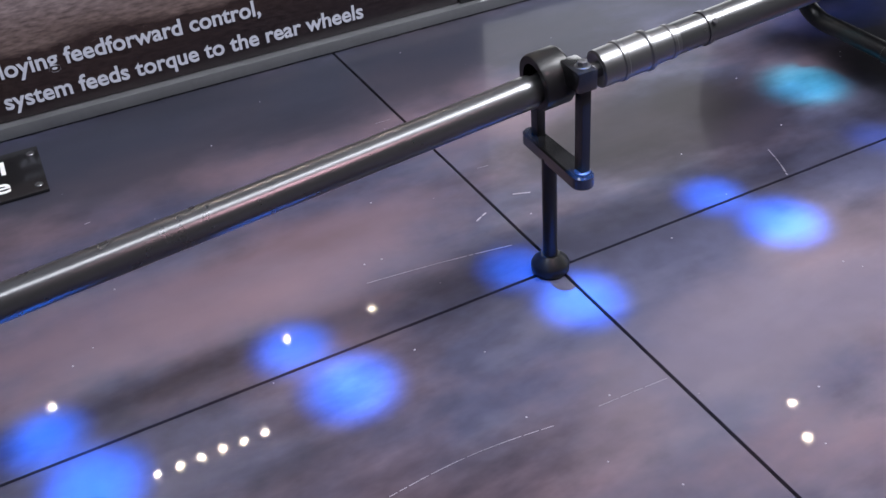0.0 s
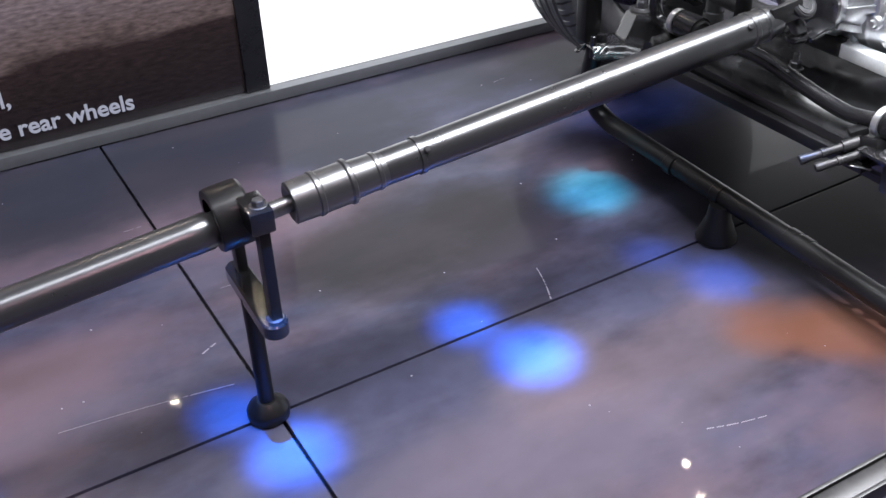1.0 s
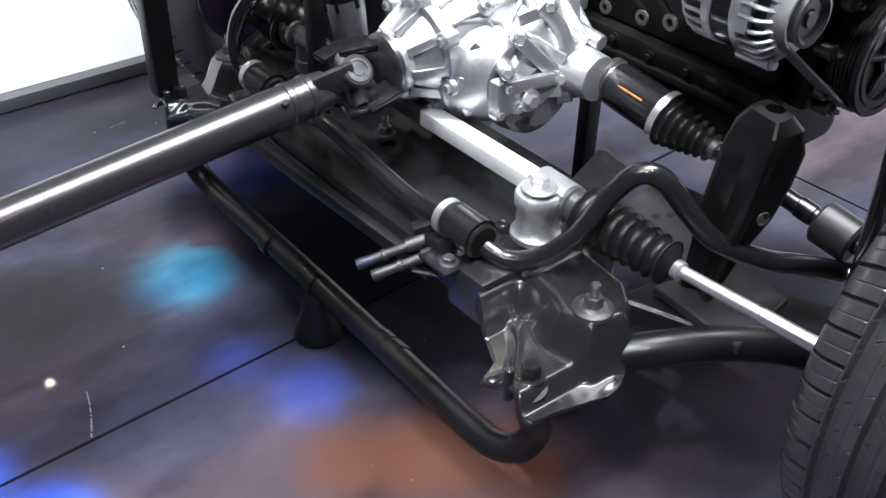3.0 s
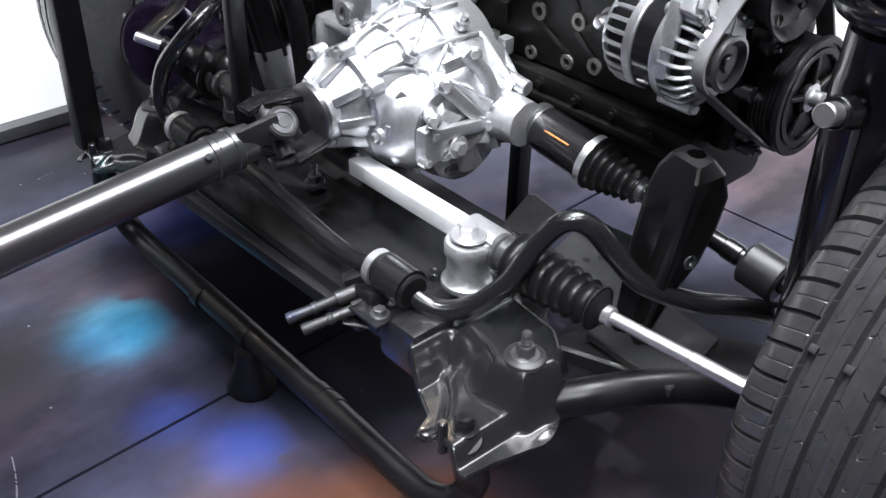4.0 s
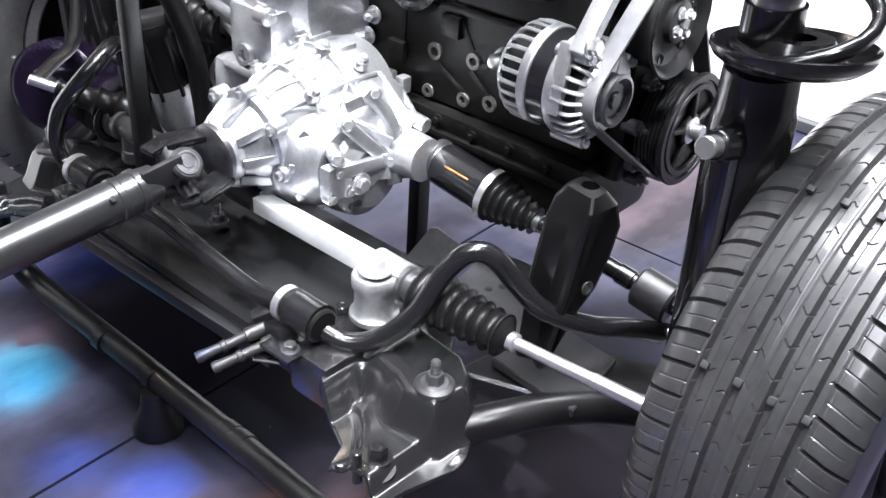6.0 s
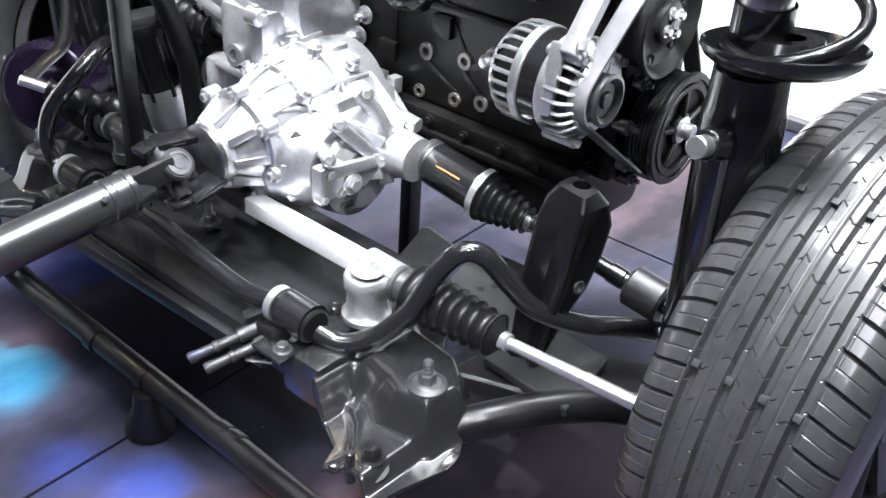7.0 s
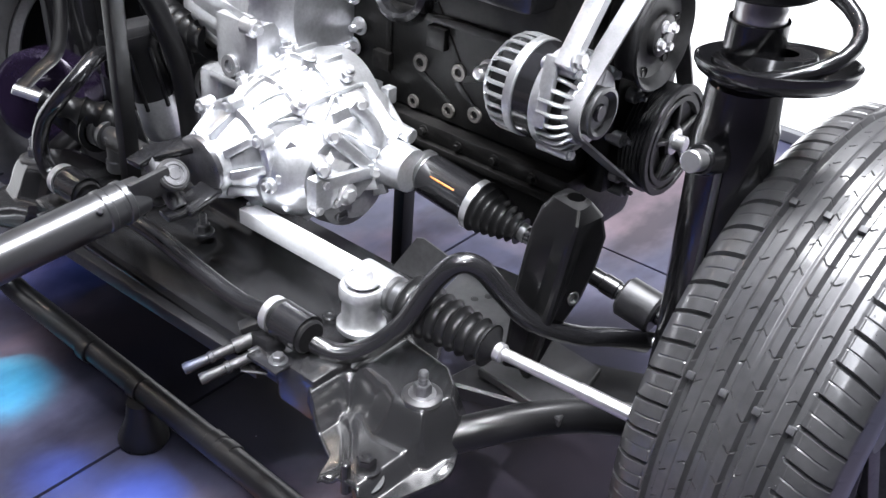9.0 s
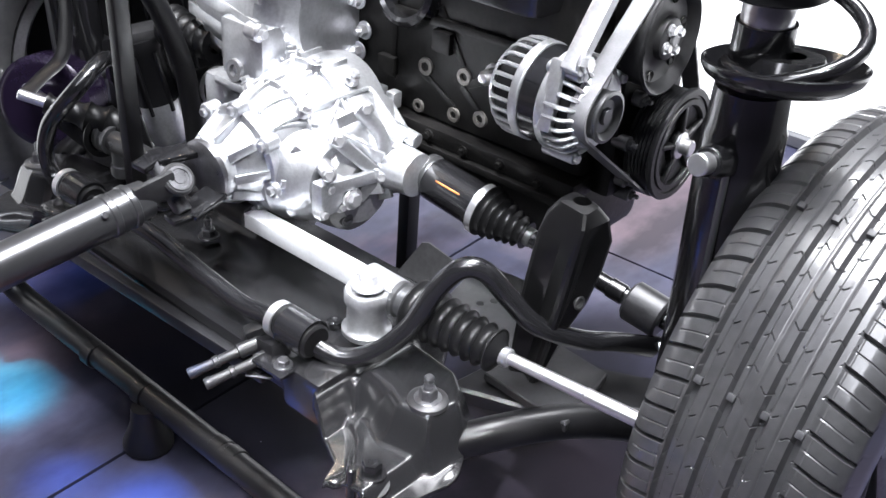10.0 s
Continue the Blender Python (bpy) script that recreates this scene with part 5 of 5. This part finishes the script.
def mount_tower():
    t = thing("mount_tower", (1.25, -0.53, 0.3), "black pressed steel mount tower with round top hole", "mount")
    bm = B()
    # corners at each level, in turn round the section: flank, front fold, outer fold, back
    levels = ((0.300, (1.195, -0.466), (1.192, -0.522), (1.212, -0.520), (1.250, -0.470)),
              (0.390, (1.193, -0.472), (1.188, -0.540), (1.234, -0.547), (1.262, -0.475)),
              (0.430, (1.193, -0.474), (1.187, -0.548), (1.247, -0.563), (1.268, -0.480)),
              (0.480, (1.195, -0.480), (1.186, -0.556), (1.255, -0.574), (1.272, -0.486)),
              (0.525, (1.198, -0.486), (1.186, -0.563), (1.258, -0.580), (1.270, -0.492)),
              (0.555, (1.203, -0.494), (1.190, -0.566), (1.250, -0.574), (1.262, -0.500)),
              (0.572, (1.210, -0.506), (1.200, -0.560), (1.238, -0.560), (1.250, -0.510)))
    rings = []
    for z, *corners in levels:
        corners = [Vector((1.226, -0.53)) + (Vector(c) - Vector((1.226, -0.53))) * 0.88 for c in corners]
        ring = []
        for i in range(4):
            p, q, r = (Vector(corners[(i + k) % 4]) for k in (-1, 0, 1))
            e0, e1 = (p - q).normalized() * 0.009, (r - q).normalized() * 0.009
            for w in (0.0, 0.33, 0.67, 1.0):
                o = q + e0 * (1 - w) ** 2 + e1 * w ** 2
                ring.append(o)
            mid = (q + r) / 2
            # the flanks between the folds are drawn in
            inward = (sum((Vector(c) for c in corners), Vector((0, 0))) / 4 - mid).normalized()
            ring.append(mid + inward * (0.010 if z < 0.55 and i in (0, 1) else 0.0))
        rings.append([bm.verts.new((o.x, o.y, z)) for o in ring])
    n = len(rings[0])
    for a, b in zip(rings, rings[1:]):
        for k in range(n):
            bm.faces.new((a[k], a[(k + 1) % n], b[(k + 1) % n], b[k]))
    centre = Vector((1.228, -0.535))
    hole = []
    for v in rings[-1]:
        o = Vector((v.co.x, v.co.y)) - centre
        hole.append(bm.verts.new((centre.x + 0.0115 * o.normalized().x, centre.y + 0.0115 * o.normalized().y, 0.574)))
    deep = [bm.verts.new(v.co - Vector((0, 0, 0.03))) for v in hole]
    for k in range(n):
        j = (k + 1) % n
        bm.faces.new((rings[-1][k], rings[-1][j], hole[j], hole[k]))
        bm.faces.new((hole[k], hole[j], deep[j], deep[k]))
    part("tower", bm, TOWERPAINT, t, smooth=28)
    bm = B()
    lathe(bm, (1.224, -0.5555, 0.437), (-0.25, -1, 0.1), ((0, 0.0095), (0.0015, 0.009), (0.0015, 0.007), (-0.004, 0.0065), (-0.004, 0)), 24)
    part("slot_rim", bm, STEEL, t)
    bm = B()
    plate(bm, [(1.16, -0.6), (1.29, -0.58), (1.3, -0.47), (1.17, -0.46)], 0.29, 0.302, None, 0.002)
    part("foot_plate", bm, DULL, t)


mount_tower()


def heat_plate():
    t = thing("heat_plate", (1.27, -0.29, 0.34), "grey bent sheet plate behind the steering rack", "plate")
    bm = B()
    sheet = [(1.25, -0.224, 0.317), (1.252, -0.268, 0.388), (1.256, -0.278, 0.390), (1.252, -0.328, 0.384), (1.25, -0.330, 0.378), (1.248, -0.284, 0.321)]
    fore = [bm.verts.new(p) for p in sheet]
    rear = [bm.verts.new((p[0] + 0.003, p[1] + 0.001, p[2])) for p in sheet]
    bm.faces.new(fore)
    bm.faces.new(rear[::-1])
    for k in range(6):
        bm.faces.new((fore[k], rear[k], rear[(k + 1) % 6], fore[(k + 1) % 6]))
    part("sheet", bm, DULL, t)
    bm = B()
    plate(bm, [(1.22, -0.33), (1.36, -0.30), (1.38, -0.47), (1.2, -0.5)], 0.318, 0.322, None, 0.001)
    part("flange", bm, DULL, t)
    for k in range(4):
        bm = B()
        cyl(bm, (1.25 + 0.02 * k, -0.36 - 0.01 * k, 0.3215), (1.25 + 0.02 * k, -0.36 - 0.01 * k, 0.3225), 0.006, seg=14, edge=0.0003)
        part("hole", bm, RUBBER, t)


heat_plate()


# ---- wheels and struts ----
def tyre_mesh():
    """Tyre round the y axis, with four grooves, lugs at the shoulders and fine cuts on the ribs."""
    R, W = 0.359, 0.108
    prof = []
    inside = [(-0.085, 0.222), (-0.1, 0.232), (-0.112, 0.265), (-0.116, 0.292), (-0.114, 0.314), (-0.109, 0.331)]
    for y, r in inside:
        prof.append((y, r, 0))
    n = 120
    grooves = (-0.056, -0.0195, 0.0175, 0.055)
    for i in range(n + 1):
        y = -W + 2 * W * i / n
        u = abs(y) / W
        r = R - 0.006 * u ** 2 - 0.016 * max(0, (u - 0.72) / 0.28) ** 2.2
        for g in grooves:
            q = abs(y - g)
            if q < 0.0052:
                r -= 0.0075 * (1 if q < 0.0036 else 0.45)
        for g in (-0.038, -0.001, 0.036, -0.0655, 0.0645):
            if abs(y - g) < 0.0011:
                r -= 0.0011
        prof.append((y, r, 1))
    for y, r in inside[::-1]:
        prof.append((-y, r, 0))
    lugs, step = 64, 24
    na = lugs * step
    unit = 2 * math.pi / na

    def shear(y):
        sh = abs(y) - 0.062
        if sh > 0:
            return unit * (6.4 * (sh / 0.04) ** 1.4 + (10 if y > 0 else 0))
        return unit * 1.8 * math.sin(y * 420)

    rings = []
    for k in range(na):
        ring = []
        for y, r, tread in prof:
            a = unit * k
            if tread:
                a += shear(y)
                sh = abs(y) - 0.062
                if sh > 0:
                    if k % step in (0, 1, 2) or (k % step == 13 and abs(y) < 0.098):
                        r -= ((0.0055, 0.0075, 0.0045)[k % step] if k % step < 3 else 0.0011) * min(1, sh / 0.004) * (1 if abs(y) < 0.1 else 0.75)
                else:
                    half = int((y + 0.074) // 0.0185)
                    w = (y + 0.074) % 0.0185 / 0.0185
                    if (k + half * 11) % step == 0 and 0.12 < (w if half % 2 else 1 - w) < 0.72:
                        r -= 0.0018
            ring.append((r * math.cos(a), y, r * math.sin(a)))
        rings.append(ring)
    verts = [v for ring in rings for v in ring]
    m = len(prof)
    faces = []
    for k in range(na):
        j = (k + 1) % na
        for i in range(m - 1):
            faces.append((k * m + i, k * m + i + 1, j * m + i + 1, j * m + i))
    me = bpy.data.meshes.new("tyre")
    me.from_pydata(verts, [], faces)
    me.materials.append(TYRE)
    me.shade_smooth()
    me.set_sharp_from_angle(angle=radians(32))
    return me


TYRE_MESH = tyre_mesh()


def wheel(y, flip, marks):
    t = thing("wheel", (1.4, y, 0.3595), "road wheel with black grooved tyre and dark rim", "wheel", "wheels")
    ob = new("tyre", TYRE_MESH)
    ob.parent = t
    if flip:
        ob.rotation_euler = (0, 0, math.pi)
    org = Vector((1.4, y, 0.3595))
    s = 1 if flip else -1
    bm = B()
    lathe(bm, org + Vector((0, 0.09, 0)), (0, -1, 0), ((0, 0.2), (0, 0.222), (0.01, 0.216), (0.03, 0.195), (0.09, 0.185), (0.15, 0.195), (0.17, 0.216), (0.18, 0.222), (0.18, 0.2), (0.15, 0.18), (0.03, 0.18)), 64)
    rim = part("rim", bm, ALUDARK, t, "grey alloy rim")
    for k in range(10):
        a = 2 * math.pi * k / 10
        n = Vector((math.cos(a), 0, math.sin(a)))
        bm = B()
        beam(bm, org + Vector((0, s * 0.05, 0)) + n * 0.04, org + Vector((0, s * 0.07, 0)) + n * 0.188, 0.026, 0.02, 0.005)
        part("spoke", bm, ALUDARK, rim)
    bm = B()
    cyl(bm, org + Vector((0, s * 0.03, 0)), org + Vector((0, s * 0.075, 0)), 0.05, seg=32)
    part("hub", bm, ALUDARK, rim)
    bm = B()
    lathe(bm, org + Vector((0, s * 0.02, 0)), (0, -s, 0), ((0, 0), (0, 0.17), (0.004, 0.182), (0.03, 0.182), (0.034, 0.165), (0.05, 0.1), (0.06, 0.08), (0.06, 0)), 48)
    part("brake_backing", bm, SATIN, t, "black brake backing plate")
    if marks:
        for a in (153.2, 119.1):
            for gy in (-0.056, -0.0195, 0.0175, 0.055):
                q = radians(a)
                n = Vector((math.cos(q), 0, math.sin(q)))
                bm = B()
                obox(bm, org + n * 0.3545 + Vector((0, gy, 0)), (0.0085, 0.008, 0.006), n, 0, 0.0012)
                part("wear_bar", bm, WEARBAR, t, "grey tread wear bar")
        rng = random.Random(4)
        bm = B()
        for k in range(140):
            q = radians(rng.uniform(95, 178))
            yy = rng.uniform(-0.1, 0.1)
            if min(abs(yy - g) for g in (-0.056, -0.0195, 0.0175, 0.055)) < 0.008:
                continue
            n = Vector((math.cos(q), 0, math.sin(q)))
            u = abs(yy) / 0.108
            rr = 0.359 - 0.006 * u ** 2 - 0.016 * max(0, (u - 0.72) / 0.28) ** 2.2
            p = org + n * (rr - 0.001) + Vector((0, yy, 0))
            cyl(bm, p, p + n * 0.002, 0.0007, 0.0005, 5, 0.0001)
        nubs = part("rubber_nubs", bm, TYRE, t)
        nubs["kind"] = "stuff"
    t.rotation_euler = (0, 0, radians(-3.4))
    return t


wheel(-0.852, False, True)
wheel(0.80, True, False)


def strut(s):
    yb, yt = YC + s * 0.675, YC + s * 0.672
    xb, xt = 1.29, 1.258
    t = thing("suspension_strut", (xb, yb, 0.3), "black suspension strut with glossy coil spring", "strut", "struts")
    a, b = Vector((xb, yb, 0.27)), Vector((xt, yt, 0.775))
    d = (b - a).normalized()
    n = (b - a).length
    bm = B()
    lathe(bm, a, d, ((0, 0), (0, 0.04), (0.02, 0.046), (n - 0.06, 0.045), (n - 0.05, 0.042), (n - 0.01, 0.04), (n, 0.032), (n + 0.06, 0.031), (n + 0.06, 0)), 36)
    part("damper_tube", bm, BLACK, t)
    bm = B()
    box(bm, xb - 0.04, xb + 0.04, yb - 0.042, yb + 0.042, 0.28, 0.44, 0.012)
    part("knuckle", bm, SATIN, t)
    c = Vector((xt + 0.004, yt + s * 0.026, 0.784))
    tilt = Vector((0.06, -s * 0.1, 1)).normalized()
    bm = B()
    lathe(bm, c, tilt, ((-0.014, 0.034), (-0.013, 0.05), (-0.008, 0.068), (0.0, 0.079), (0.008, 0.0835), (0.013, 0.0835), (0.014, 0.081), (0.007, 0.076), (-0.002, 0.066), (-0.004, 0.055), (0.001, 0.046), (0.012, 0.042), (0.02, 0.038), (0.02, 0.02)), 56)
    part("spring_seat", bm, BLACK, t)
    bm = B()
    pts = []
    for k in range(80):
        q = k / 79
        an = 2 * math.pi * 3.2 * q + 2.2 if s < 0 else 2 * math.pi * 3.2 * q + 1.0
        r = 0.06 + 0.013 * min(1, q * 5)
        pts.append(c + Vector((r * math.cos(an), r * math.sin(an), 0.008 + 0.44 * max(0, q - 0.05))))
    sweep(bm, pts, 0.0082, 14, 1)
    part("coil_spring", bm, BLACK, t, "glossy black coil spring")
    bm = B()
    lathe(bm, b, d, ((0.055, 0), (0.055, 0.027), (0.075, 0.027), (0.08, 0.025), (0.36, 0.026), (0.36, 0)), 30)
    part("damper_rod", bm, SILVER, t, "bright damper sleeve")
    bm = B()
    lathe(bm, b, d, ((0.095, 0.028), (0.09, 0.05), (0.094, 0.056), (0.125, 0.052), (0.14, 0.045), (0.3, 0.045), (0.3, 0.02)), 36)
    part("dust_cover", bm, RUBBER, t, "black rubber dust cover")
    m = a + d * 0.415
    bm = B()
    beam(bm, m + Vector((-0.02, 0, 0)), m + Vector((-0.07, 0.0, 0.014)), 0.034, 0.026, 0.007)
    part("link_bracket", bm, BLACK, t)
    bm = B()
    cyl(bm, m + Vector((-0.062, 0, 0.012)), m + Vector((-0.084, 0, 0.018)), 0.019, 0.0165, 24)
    part("bellow_cap", bm, BLACK, t)
    bm = B()
    cyl(bm, m + Vector((-0.083, 0, 0.017)), m + Vector((-0.106, 0, 0.023)), 0.0118, seg=24)
    part("cap", bm, SILVER, t, "bright metal cap")
    bm = B()
    sweep(bm, (m + Vector((-0.05, -0.01, 0.0)), m + Vector((-0.05, -0.012, -0.12)), m + Vector((-0.045, -0.012, -0.3))), 0.0042, 8, 4)
    part("link_rod", bm, STEEL, t, "thin grey link rod")


strut(-1)
strut(1)


# ---- far side ----
def stand_post(x, y, z0, z1, w, name, label):
    t = thing(name, (x, y, z0), label, "post", "stand posts")
    bm = B()
    box(bm, x - w / 2, x + w / 2, y - w * 0.4, y + w * 0.4, z0, z1, 0.004)
    part("post", bm, TOWERPAINT, t)
    return t


stand_post(0.926, 0.445, 0.285, 1.5, 0.042, "stand_post", "black square steel post on the subframe end")
stand_post(1.05, 0.14, 0.33, 1.5, 0.026, "stand_post", "slim black steel post beside the shaft joint")
stand_post(1.5, -0.026, 0.0, 0.37, 0.032, "stand_post", "black steel post under the gearbox")


def brake():
    t = thing("brake_disc", (1.16, 0.6, 0.35), "violet-black brake drum with bright edge", "brake")
    c, d = Vector((1.2, 0.585, 0.37)), Vector((-0.35, -0.75, 0.45))
    bm = B()
    lathe(bm, (1.24, 0.66, 0.33), (-0.6, -0.45, 0.18), ((0, 0), (0, 0.085), (0.04, 0.09), (0.1, 0.088), (0.108, 0.08), (0.11, 0.07), (0.10, 0.03), (0.1, 0)), 48)
    part("drum", bm, PURPLE, t)
    bm = B()
    sweep(bm, ((1.1, 0.55, 0.40), (1.14, 0.55, 0.425), (1.18, 0.55, 0.45), (1.2, 0.555, 0.5), (1.21, 0.56, 0.58)), 0.014, 12, 5, lambda u: (1.5, 0.35))
    part("hose_strap", bm, SATIN, t)


brake()


def actuator():
    t = thing("actuator", (1.25, 0.36, 0.36), "black and silver cylindrical actuator", "actuator")
    a, b = Vector((1.26, 0.345, 0.335)), Vector((1.235, 0.385, 0.53))
    d = (b - a).normalized()
    bm = B()
    lathe(bm, a, d, ((0, 0), (0, 0.032), (0.01, 0.036), (0.075, 0.036), (0.075, 0)), 32)
    part("can", bm, ALU, t, "silver can")
    bm = B()
    lathe(bm, a + d * 0.074, d, ((0, 0), (0, 0.035), (0.09, 0.034), (0.1, 0.04), (0.118, 0.04), (0.12, 0.03), (0.12, 0)), 32)
    part("body", bm, SATIN, t)
    for k in range(6):
        q = 2 * math.pi * k / 6
        m = frame_of(d)
        n = (m @ Vector((math.cos(q), math.sin(q), 0)))
        bm = B()
        beam(bm, a + d * 0.06 + n * 0.036, a + d * 0.17 + n * 0.036, 0.008, 0.006, 0.002)
        part("tie_bar", bm, SATIN, t)
    bm = B()
    obox(bm, a + d * 0.2, (0.07, 0.085, 0.02), d + Vector((0, 0, 0.3)), 30, 0.005)
    part("cap", bm, DULL, t)


actuator()


def far_boot():
    t = thing("steering_boot", (1.12, 0.3, 0.4), "ribbed black joint boot with silver bottle below", "boot")
    bm = B()
    bellows(bm, (1.06, 0.4, 0.445), (1.15, 0.31, 0.40), 0.018, 0.036, 4, 0.006, 30)
    part("boot", bm, RUBBER, t)
    bm = B()
    cyl(bm, (1.03, 0.43, 0.46), (1.062, 0.398, 0.444), 0.009, seg=18)
    part("stub", bm, SILVER, t)
    bm = B()
    lathe(bm, (1.12, 0.285, 0.335), (0, 0, 1), ((0, 0), (0, 0.019), (0.004, 0.021), (0.02, 0.021), (0.022, 0.018), (0.05, 0.018), (0.052, 0.021), (0.064, 0.021), (0.07, 0.015), (0.07, 0)), 30)
    part("bushing", bm, STEEL, t, "grey metal bushing")


far_boot()


def hose():
    t = thing("coolant_hose", (1.2, 0.2, 0.42), "thick black rubber hose beside the gearbox", "hose")
    bm = B()
    sweep(bm, ((1.205, 0.195, 0.40), (1.205, 0.2, 0.45), (1.195, 0.2, 0.53), (1.165, 0.2, 0.62), (1.13, 0.2, 0.7), (1.1, 0.21, 0.85)), 0.017, 16, 6)
    part("hose", bm, RUBBER, t)


hose()


def radiator():
    t = thing("radiator_pack", (1.5, 0.55, 0.25), "black lattice radiator and boot behind the far strut", "radiator")
    bm = B()
    box(bm, 1.46, 1.52, 0.3, 0.75, 0.3, 1.0, 0.01)
    part("core", bm, RUBBER, t)
    for k in range(12):
        bm = B()
        y = 0.31 + k * 0.037
        beam(bm, (1.452, y, 0.32), (1.452, y + (0.12 if k % 2 else -0.02), 0.7), 0.004, 0.006, 0.001)
        part("lattice_bar", bm, SATIN, t)
    bm = B()
    bellows(bm, (1.27, 0.33, 0.55), (1.27, 0.21, 0.55), 0.038, 0.03, 5, 0.006, 30)
    part("boot", bm, RUBBER, t, "ribbed rubber boot")


radiator()
